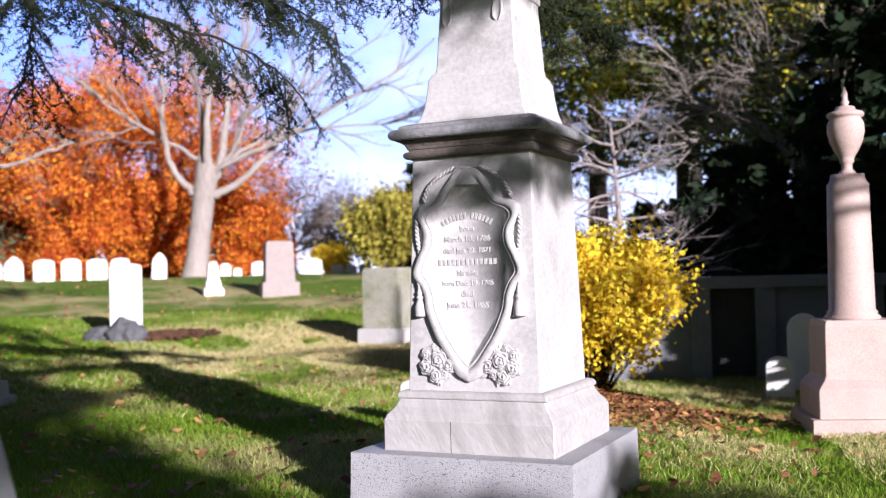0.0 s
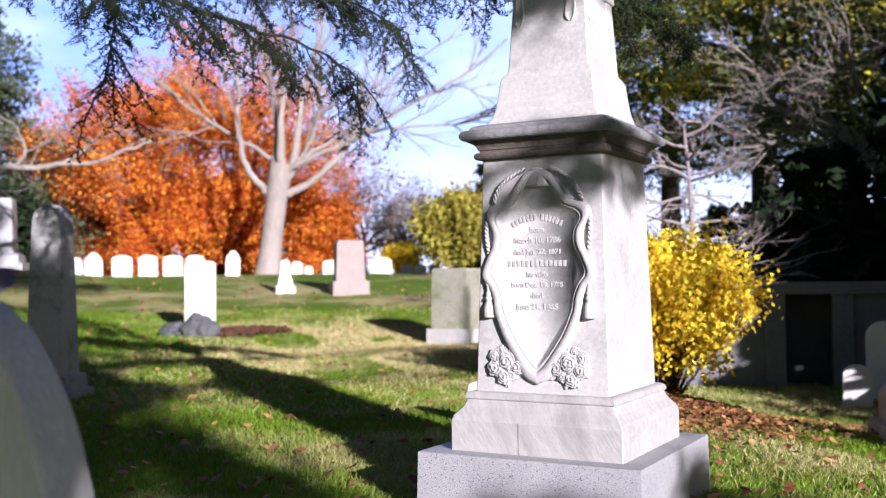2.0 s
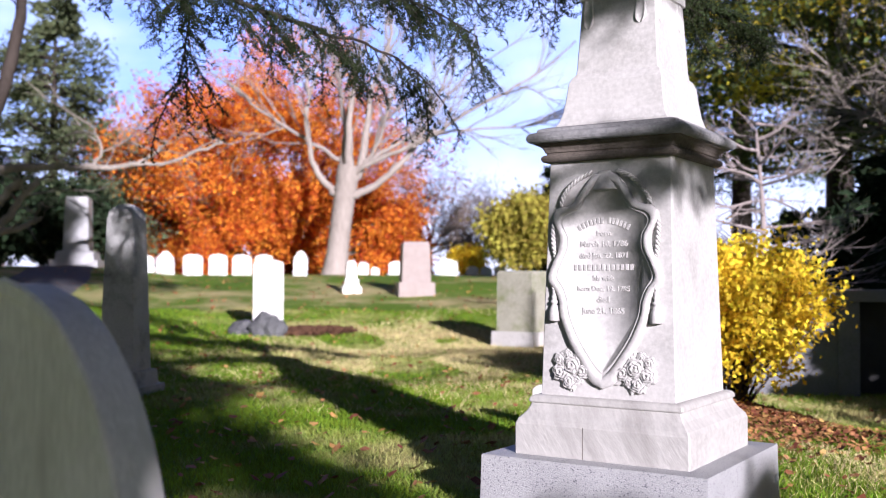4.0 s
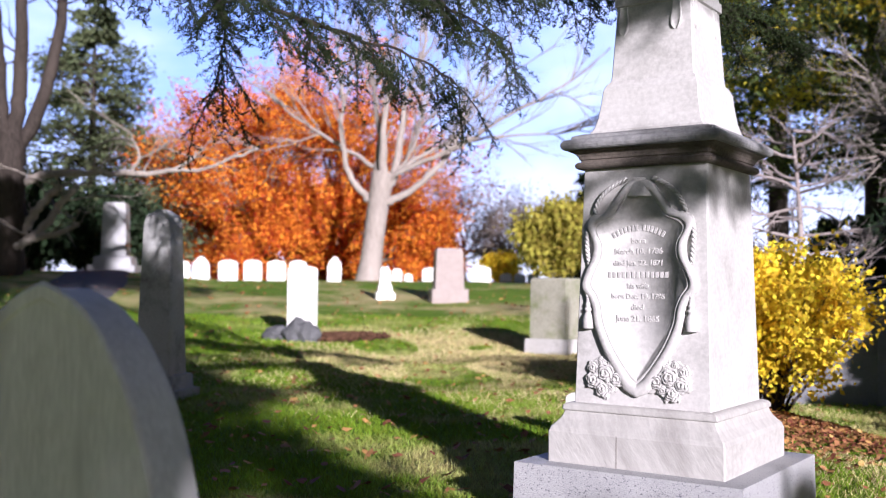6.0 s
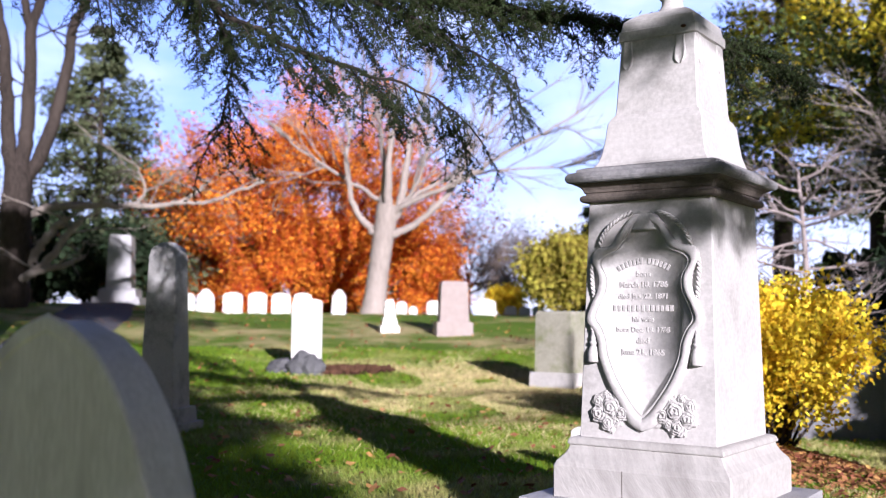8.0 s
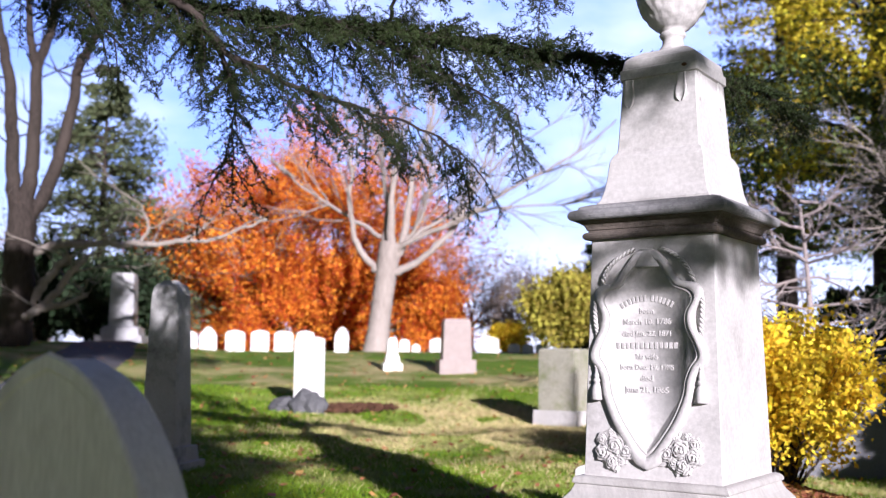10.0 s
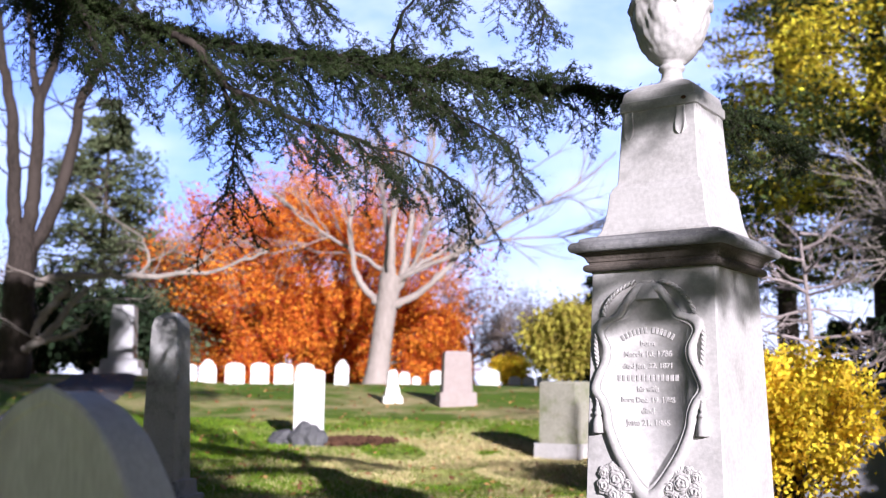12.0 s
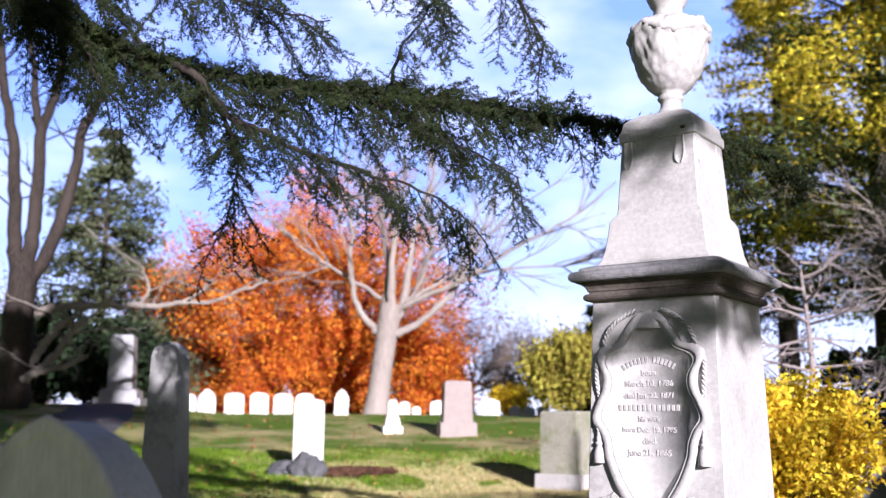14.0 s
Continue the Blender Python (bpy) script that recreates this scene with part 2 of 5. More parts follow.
def on_ground(az, d, rz=0.0, sink=0.0):
    p = polar(az, d)
    return pose(p.x, p.y, gz(p.x, p.y) - sink, 0, 0, rz)


# ------------------------------------------------------------ trees
def tube_arrays(lines, seg=6):
    """Tapered tubes round polylines: rows of (points, radii)."""
    V, F, base = [], [], 0
    ang = np.arange(seg) * math.tau / seg
    for pts, rad in lines:
        pts, rad = np.asarray(pts, float), np.asarray(rad, float)
        tan = np.gradient(pts, axis=0)
        tan /= np.linalg.norm(tan, axis=1)[:, None] + 1e-9
        ref = np.array([0.0, 0, 1]) if abs(tan[:, 2]).mean() < 0.8 else np.array([1.0, 0, 0])
        u = np.cross(tan, ref)
        u /= np.linalg.norm(u, axis=1)[:, None] + 1e-9
        w = np.cross(tan, u)
        ring = pts[:, None] + rad[:, None, None] * (np.cos(ang)[None, :, None] * u[:, None] + np.sin(ang)[None, :, None] * w[:, None])
        V.append(ring.reshape(-1, 3))
        n = len(pts)
        i = np.arange(n - 1)[:, None] * seg + base
        j = np.arange(seg)[None]
        k = (j + 1) % seg
        F.append(np.stack([i + j, i + k, i + seg + k, i + seg + j], -1).reshape(-1, 4))
        base += n * seg
    return np.concatenate(V), np.concatenate(F)


def limb(rng, start, direction, length, r0, r1, steps=6, droop=0.0, wander=0.15):
    pts, d, p = [np.array(start, float)], np.array(direction, float), np.array(start, float)
    d /= np.linalg.norm(d)
    for _ in range(steps):
        d = d + rng.normal(0, wander, 3) + np.array([0, 0, droop])
        d /= np.linalg.norm(d)
        p = p + d * length / steps
        pts.append(p.copy())
    return np.array(pts), np.linspace(r0, r1, steps + 1)


def grow(rng, start, direction, length, r0, levels, kids, spread=0.7, shrink=0.62, droop=0.0, wander=0.13, lines=None, tips=None, up=0.15, low=2):
    """A limb with its side limbs, level by level; tips collects the points that bear leaves."""
    pts, rad = limb(rng, start, direction, length, r0, r0 * 0.45 if levels else r0 * 0.25, 6, droop, wander)
    lines.append((pts, rad))
    if levels == 0:
        tips.extend(pts[low:])
        return
    main = (pts[-1] - pts[0]) / (np.linalg.norm(pts[-1] - pts[0]) + 1e-9)
    for i in range(kids):
        s = rng.uniform(0.3, 1.0) if i else 1.0
        k = s * (len(pts) - 1)
        a = int(min(k, len(pts) - 2))
        p = pts[a] + (pts[a + 1] - pts[a]) * (k - a)
        side = rng.normal(0, 1, 3)
        side -= main * side.dot(main)
        side /= np.linalg.norm(side) + 1e-9
        d = main + side * spread * rng.uniform(0.6, 1.3) + np.array([0, 0, up])
        grow(rng, p, d, length * shrink * rng.uniform(0.75, 1.15), np.interp(k, np.arange(len(rad)), rad) * 0.7, levels - 1, kids, spread, shrink, droop, wander, lines, tips, up, low)


def leaf_arrays(rng, centres, size, stretch=1.6, flat=0.0):
    """One bent leaf (two triangles' worth of quad) at each centre, at random turns."""
    n = len(centres)
    a = rng.normal(0, 1, (n, 3))
    a[:, 2] *= 1 - flat
    a /= np.linalg.norm(a, axis=1)[:, None] + 1e-9
    b = np.cross(a, rng.normal(0, 1, (n, 3)))
    b /= np.linalg.norm(b, axis=1)[:, None] + 1e-9
    s = size * rng.uniform(0.6, 1.3, n)[:, None]
    c = np.asarray(centres)
    V = np.stack([c - a * s * stretch * 0.5, c + b * s * 0.5, c + a * s * stretch * 0.5, c - b * s * 0.5 + np.cross(a, b) * s * 0.2], 1).reshape(-1, 3)
    return V, np.arange(4 * n).reshape(-1, 4)


def crown_points(rng, tips, per, spread):
    tips = np.asarray(tips)
    return np.repeat(tips, per, 0) + rng.normal(0, spread, (len(tips) * per, 3))


def tree(name, az, d, label, category, bark, leaf, seed, trunk_h, trunk_r, limbs, length, levels, kids, lean=(0, 0), per=0, leaf_size=0.2, leaf_spread=0.3, spread=0.7, up=0.15, rise=(0.5, 1.2), droop=0.0, shrink=0.62, leaf_name="crown", flat=0.0, group="", place=None):
    rng = np.random.default_rng(seed)
    m = place or on_ground(az, d, 0, 0.1)
    th = thing(name, m, label, category, group)
    lines, tips = [], []
    top = np.array([lean[0], lean[1], trunk_h])
    steps = 9
    h = np.linspace(0, 1, steps)
    path = top[None] * h[:, None] + np.stack([rng.normal(0, trunk_r * 0.12, steps), rng.normal(0, trunk_r * 0.12, steps), np.zeros(steps)], 1)
    rad = trunk_r * (1 - 0.42 * h) + trunk_r * 0.55 * np.exp(-h * 9)
    V, F = tube_arrays([(path, rad)], 14)
    attach(new("trunk", fast_mesh("trunk", V, F, bark, True)), th)
    for i in range(limbs):
        a = i * 2.4 + rng.uniform(-0.3, 0.3)
        s = rng.uniform(0.72, 1.0)
        start = top * s
        e = rng.uniform(*rise)
        grow(rng, start, (math.cos(a), math.sin(a), e), length * rng.uniform(0.8, 1.15), trunk_r * 0.5, levels, kids, spread, shrink, droop, 0.13, lines, tips, up)
    V, F = tube_arrays(lines, 3)
    attach(new("limb_mass", fast_mesh("limb_mass", V, F, bark, True)), th)["kind"] = "stuff"
    if per:
        V, F = leaf_arrays(rng, crown_points(rng, tips, per, leaf_spread), leaf_size, 1.5, flat)
        attach(new(leaf_name, fast_mesh(leaf_name, V, F, leaf)), th)
    return th


def conifer(name, az, d, label, bark, leaf, seed, height, radius, tiers, bare=0.1, per=40, leaf_size=0.25, droop=-0.08, leaf2=None, place=None, top_gap=0.0, category="tree"):
    """A straight trunk with whorls of boughs that carry needle sprays."""
    rng = np.random.default_rng(seed)
    th = thing(name, place or on_ground(az, d, 0, 0.1), label, category)
    h = np.linspace(0, 1, 10)
    path = np.stack([0 * h, 0 * h, height * h], 1)
    V, F = tube_arrays([(path, height * 0.022 * (1 - 0.92 * h))], 10)
    attach(new("trunk", fast_mesh("trunk", V, F, bark, True)), th)
    lines, pts, gold = [], [], []
    for i in range(tiers):
        z = height * (bare + (1 - bare) * (i + rng.uniform(0, 0.8)) / tiers)
        reach = radius * (1 - ((z / height - bare) / (1 - bare)) ** 1.3 * 0.9) * rng.uniform(0.65, 1.15)
        for j in range(5):
            a = rng.uniform(0, math.tau)
            L = reach * rng.uniform(0.7, 1.1)
            p, r = limb(rng, (0, 0, z), (math.cos(a), math.sin(a), 0.25), L, 0.035 + 0.012 * L, 0.01, 6, droop, 0.08)
            lines.append((p, r))
            # higher boughs more often take the sunlit colour
            yellow = leaf2 is not None and rng.random() < 0.85 * min(1, max(0, (z / height - 0.27) / 0.22))
            for k in range(2, 7):
                q = p[k]
                n = int(per * (0.5 + 0.12 * k))
                w = L * 0.13
                pts.append(q + rng.normal(0, 1, (n, 3)) * (w, w, 0.09 * L * 0.6 + 0.06))
                gold.append(np.full(n, yellow) & (rng.random(n) < 0.85))
    V, F = tube_arrays(lines, 4)
    attach(new("bough_mass", fast_mesh("bough_mass", V, F, bark, True)), th)["kind"] = "stuff"
    pts = np.concatenate(pts)
    if leaf2:
        pick = np.concatenate(gold)
        V, F = leaf_arrays(rng, pts[pick], leaf_size, 2.6, 0.3)
        attach(new("sunlit_yellow_foliage", fast_mesh("sunlit_yellow_foliage", V, F, leaf2)), th, "needle sprays coloured a sunlit yellow")
        pts = pts[~pick]
    V, F = leaf_arrays(rng, pts, leaf_size, 2.2, 0.4)
    attach(new("foliage", fast_mesh("foliage", V, F, leaf)), th)
    return th


def shrub(name, az, d, label, bark, leaf, seed, height, radius, stems, per, leaf_size, levels=2, kids=4, z0=0.0, spread=0.55, leaf_spread=0.08):
    rng = np.random.default_rng(seed)
    th = thing(name, on_ground(az, d, 0, 0.03), label, "shrub")
    lines, tips = [], []
    for i in range(stems):
        a = rng.uniform(0, math.tau)
        lean = rng.uniform(0.1, 1.0) * radius / height
        grow(rng, (0.12 * math.cos(a), 0.12 * math.sin(a), z0), (lean * math.cos(a), lean * math.sin(a), 1), height * rng.uniform(0.45, 0.62), 0.012 + 0.006 * height, levels, kids, spread, 0.55, 0.0, 0.12, lines, tips, 0.1)
    for p, _ in lines:
        tips.extend(p[2:])
    V, F = tube_arrays(lines, 3)
    attach(new("stem_mass", fast_mesh("stem_mass", V, F, bark, True)), th)["kind"] = "stuff"
    if per:
        V, F = leaf_arrays(rng, crown_points(rng, tips, per, leaf_spread), leaf_size, 1.6)
        attach(new("leaves", fast_mesh("leaves", V, F, leaf)), th)
    return th


# ------------------------------------------------------------ ground
def build_ground():
    rings = np.concatenate([[0.0], np.geomspace(1.2, 60, 200), np.geomspace(66, 1500, 20)])
    nseg = 300
    a = np.arange(nseg) * math.tau / nseg
    X = np.outer(rings[1:], np.sin(a)).ravel()
    Y = np.outer(rings[1:], np.cos(a)).ravel()
    V = np.concatenate([[(0, 0, 0)], np.stack([X, Y, ground_z(X, Y)], 1)])
    i = np.arange(len(rings) - 2)[:, None] * nseg + 1
    j = np.arange(nseg)[None]
    k = (j + 1) % nseg
    F = np.stack([i + j, i + nseg + j, i + nseg + k, i + k], -1).reshape(-1, 4)
    k = np.arange(0, nseg, 2)
    F = np.concatenate([F, np.stack([0 * k, 1 + k, 1 + k + 1, 1 + (k + 2) % nseg], 1)])
    ob = new("ground", fast_mesh("ground", V, F, turf, True))
    return tagged(ob, "autumn cemetery lawn, green with straw patches", "lawn", kind="structure")


build_ground()


# ------------------------------------------------------------ the carved pedestal monument
MON = pose(0.801, 4.935, 0, 0, 0, -31.44)


def die_face(u, z, out=0.0):
    """A point on the front of the die, in the monument's own axes."""
    return Vector((u, -(0.3325 - 0.0291 * (z - 0.56)) - out, z))


def spline(points, n, closed=False):
    P = [Vector(p) for p in points]
    out = []
    m = len(P)
    for i in range(m if closed else m - 1):
        a, b, c, d = (P[(i - 1) % m], P[i], P[(i + 1) % m], P[(i + 2) % m]) if closed else (P[max(i - 1, 0)], P[i], P[i + 1], P[min(i + 2, m - 1)])
        for k in range(n):
            t = k / n
            out.append(0.5 * (2 * b + (c - a) * t + (2 * a - 5 * b + 4 * c - d) * t * t + (3 * b - 3 * c + d - a) * t ** 3))
    if not closed:
        out.append(P[-1])
    return out


def shield(th):
    """The scrolled frame: a rounded band between an outer and an inner outline, round a sunk panel."""
    cx = -0.012
    outer = [(0.0, 1.595), (0.055, 1.585), (0.12, 1.505), (0.165, 1.45), (0.235, 1.435), (0.262, 1.385), (0.228, 1.305), (0.232, 1.24), (0.262, 1.175), (0.285, 1.10), (0.245, 1.045), (0.224, 0.99), (0.215, 0.92), (0.165, 0.80), (0.10, 0.70), (0.06, 0.63), (0.0, 0.60)]
    inner = [(0.0, 1.525), (0.05, 1.525), (0.088, 1.475), (0.122, 1.425), (0.185, 1.395), (0.207, 1.36), (0.178, 1.30), (0.18, 1.24), (0.206, 1.185), (0.23, 1.115), (0.20, 1.065), (0.178, 1.01), (0.165, 0.94), (0.122, 0.84), (0.06, 0.745), (0.02, 0.70), (0.0, 0.68)]

    def ring(half):
        right = spline([(x, z, 0) for x, z in half], 5)
        pts = [(p.x, p.y) for p in right]
        return [(cx + x, z) for x, z in pts] + [(cx - x, z) for x, z in reversed(pts[1:-1])]

    o, i = ring(outer), ring(inner)
    bm = bmesh.new()
    rows = []
    for f, h in ((0.0, -0.002), (0.015, 0.017), (0.1, 0.025), (0.45, 0.027), (0.72, 0.023), (0.75, 0.013), (0.84, 0.017), (0.97, 0.016), (1.0, 0.010)):
        rows.append([bm.verts.new(die_face(a[0] + (b[0] - a[0]) * f, a[1] + (b[1] - a[1]) * f, h)) for a, b in zip(o, i)])
    n = len(o)
    for a, b in zip(rows, rows[1:]):
        for k in range(n):
            bm.faces.new((a[k], a[(k + 1) % n], b[(k + 1) % n], b[k]))
    bm.faces.new(rows[-1])
    part("shield_frame", bm, marble, th, "carved scrolled shield frame round a sunk panel", smooth=True)
    bm = turned([(0, 0.058), (0.006, 0.06), (0.012, 0.052), (0.05, 0.044), (0.068, 0.036), (0.072, 0.030), (0.078, 0.034), (0.088, 0.03)], 24)
    bmesh.ops.transform(bm, matrix=Matrix.Translation(die_face(cx, 1.515, 0.012)) @ Matrix.Diagonal((1, 0.42, 1, 1)), verts=bm.verts)
    part("shield_boss", bm, marble, th, smooth=True)


def rope(th, points, r=0.011):
    """A two-strand twisted cord along a spline."""
    path = spline(points, 9)
    P = np.array([tuple(p) for p in path])
    lines = []
    seg = np.concatenate([[0], np.cumsum(np.linalg.norm(np.diff(P, axis=0), axis=1))])
    s = np.arange(0, seg[-1], 0.005)
    C = np.stack([np.interp(s, seg, P[:, k]) for k in range(3)], 1)
    tan = np.gradient(C, axis=0)
    tan /= np.linalg.norm(tan, axis=1)[:, None] + 1e-9
    u = np.cross(tan, (0.0, 1.0, 0.0))
    w = np.array((0.0, 1.0, 0.0))
    for ph in (0, math.pi):
        a = s / 0.042 * math.tau + ph
        lines.append((C + r * 0.5 * (np.cos(a)[:, None] * u + np.sin(a)[:, None] * w), np.full(len(s), r * 0.62)))
    V, F = tube_arrays(lines, 7)
    attach(new("rope", fast_mesh("rope", V, F, marble, True)), th)


def tassel(th, u):
    bm = turned([(0.905, 0.026), (0.91, 0.029), (0.95, 0.026), (0.975, 0.018), (0.985, 0.012), (0.99, 0.019), (1.0, 0.019), (1.006, 0.011), (1.02, 0.016), (1.03, 0.01), (1.06, 0.011)], 22)
    for v in bm.verts:
        if v.co.z < 0.975:
            a = math.atan2(v.co.y, v.co.x)
            v.co.xy *= 1 + 0.06 * math.cos(a * 11)
    bmesh.ops.translate(bm, vec=die_face(u, 0.98, 0.012) - Vector((0, 0, 0.98)), verts=bm.verts)
    part("tassel", bm, marble, th, smooth=True)


def flower_spray(th, u, z, seed, flip):
    """Roses, buds and leaves in relief; each bloom is a piece of its own."""
    rng = random.Random(seed)
    spots = [(0.0, 0.025, 0.042), (0.06, -0.005, 0.036), (-0.055, 0.005, 0.034), (0.015, -0.045, 0.033), (-0.03, 0.068, 0.025), (0.065, 0.052, 0.027), (-0.028, -0.032, 0.025), (0.03, 0.075, 0.022)]
    for du, dz, r in spots:
        prof = ((1.0, -0.002), (0.98, 0.009), (0.84, 0.016), (0.72, 0.008), (0.66, 0.017), (0.52, 0.022), (0.43, 0.012), (0.36, 0.022), (0.22, 0.026), (0.14, 0.016), (0.07, 0.018))
        bm = bmesh.new()
        rings = []
        for k, (f, h) in enumerate(prof):
            n, ph = (6, 5, 4)[min(2, k // 4)], rng.uniform(0, 1) if k % 4 == 0 else ph
            rings.append([bm.verts.new((r * f * (1 + 0.3 * abs(math.cos(n * 0.5 * a * math.tau / 30 + ph * 3))) * math.cos(a * math.tau / 30), -h * r / 0.03, r * f * (1 + 0.3 * abs(math.cos(n * 0.5 * a * math.tau / 30 + ph * 3))) * math.sin(a * math.tau / 30))) for a in range(30)])
        for a, b in zip(rings, rings[1:]):
            for k in range(30):
                bm.faces.new((a[k], a[(k + 1) % 30], b[(k + 1) % 30], b[k]))
        bm.faces.new(rings[-1])
        for v in bm.verts:
            v.co += noise.noise_vector(v.co * 60 + Vector((du * 90, 0, dz * 70))) * r * 0.16
        bmesh.ops.translate(bm, vec=die_face(u + flip * du, z + dz, 0.004), verts=bm.verts)
        part("rose", bm, marble, th, smooth=True)
    for k in range(9):
        a = k * 0.75 + rng.uniform(-0.2, 0.2)
        bm = bmesh.new()
        L, W = rng.uniform(0.035, 0.055), rng.uniform(0.012, 0.018)
        cen = [bm.verts.new((x * L, -0.012 + 0.012 * abs(x - 0.5), 0)) for x in (0, 0.33, 0.66, 1)]
        for s in (-1, 1):
            e = [bm.verts.new((x * L, -0.004, s * W * w)) for x, w in ((0.33, 0.9), (0.66, 0.8))]
            for tri in ((cen[0], cen[1], e[0]), (cen[1], cen[2], e[1], e[0]), (cen[2], cen[3], e[1])):
                bm.faces.new(tri)
        m = Matrix.Translation(die_face(u + flip * 0.062 * math.cos(a), z + 0.055 * math.sin(a), 0.004)) @ Matrix.Rotation(-a, 4, "Y")
        bmesh.ops.transform(bm, matrix=m, verts=bm.verts)
        part("leaf", bm, marble, th)


def inscription(th, text, z, size, u=-0.014):
    cu = bpy.data.curves.new("inscription", "FONT")
    cu.body, cu.size, cu.align_x, cu.align_y, cu.extrude, cu.offset = text, size, "CENTER", "CENTER", 0.002, 0.0008
    tmp = new("inscription", cu)
    bpy.context.view_layer.update()
    me = bpy.data.meshes.new_from_object(tmp.evaluated_get(bpy.context.evaluated_depsgraph_get()))
    bpy.data.objects.remove(tmp)
    me.transform(Matrix.Translation(die_face(u, z, 0.0115)) @ Matrix.Rotation(radians(91.67), 4, "X"))
    me.materials.clear()
    me.materials.append(marble)
    attach(new("inscription", me), th, "raised letters cut in the marble")


def name_bars(th, z, half, arc, n):
    """Unread raised capitals as upright bars."""
    for k in range(n):
        s = (k + 0.5) / n * 2 - 1
        if abs(s - 0.08) < 0.06:
            continue
        u, zz, tilt = -0.014 + s * half, z + arc * (1 - s * s), -s * arc * 2.0 / half
        bm = bmesh.new()
        bmesh.ops.create_cube(bm, size=1)
        m = Matrix.Translation(die_face(u, zz, 0.0105)) @ Matrix.Rotation(-tilt, 4, "Y") @ Matrix.Diagonal((half / n * 1.15, 0.008, 0.027, 1))
        bmesh.ops.transform(bm, matrix=m, verts=bm.verts)
        part("letter_bar", bm, marble, th)


def urn(th):
    prof = [(2.585, 0.085), (2.60, 0.082), (2.615, 0.068), (2.64, 0.052), (2.668, 0.05), (2.676, 0.06), (2.688, 0.066), (2.70, 0.06), (2.706, 0.055), (2.72, 0.082), (2.75, 0.115), (2.79, 0.143), (2.84, 0.166), (2.90, 0.183), (2.96, 0.194), (3.02, 0.202), (3.05, 0.198), (3.075, 0.165), (3.09, 0.10), (3.11, 0.075), (3.16, 0.072), (3.18, 0.09), (3.23, 0.11), (3.30, 0.085), (3.33, 0.02)]
    bm = turned(prof, 48)
    bmesh.ops.subdivide_edges(bm, edges=[e for e in bm.edges if 2.72 < sum(v.co.z for v in e.verts) / 2 < 3.08], cuts=3, use_grid_fill=True)
    for v in bm.verts:
        if 2.72 < v.co.z < 3.08:
            a = math.atan2(v.co.y, v.co.x)
            fold = 0.006 * math.sin(a * 9 + 3 * math.sin(v.co.z * 22)) * ease(2.86, 2.96, v.co.z)
            n = 0.009 * noise.noise(v.co * 34) + 0.007 * noise.noise(v.co * 13)
            v.co.xy *= 1 + (fold + n) / 0.19
    part("urn", bm, marble, th, "eroded marble urn", smooth=True)
    bm = bmesh.new()
    n = 90
    rings = []
    for k in range(n):
        a = k * math.tau / n
        swag = -0.05 * abs(math.sin(a * 2.0 + 0.5)) + 0.012 * noise.noise(Vector((math.cos(a) * 4, math.sin(a) * 4, 2)))
        row = []
        for q in range(8):
            b = q * math.tau / 8
            rr = 0.024 * (1 + 0.5 * noise.noise(Vector((math.cos(a) * 7, math.sin(a) * 7, q * 0.9))))
            R = 0.188 + rr * math.cos(b)
            row.append(bm.verts.new((R * math.cos(a), R * math.sin(a), 3.045 + swag + rr * 1.1 * math.sin(b))))
        rings.append(row)
    for k in range(n):
        a, b = rings[k], rings[(k + 1) % n]
        for q in range(8):
            bm.faces.new((a[q], a[(q + 1) % 8], b[(q + 1) % 8], b[q]))
    part("drapery", bm, marble, th, "ragged carved drapery swag round the urn", smooth=True)


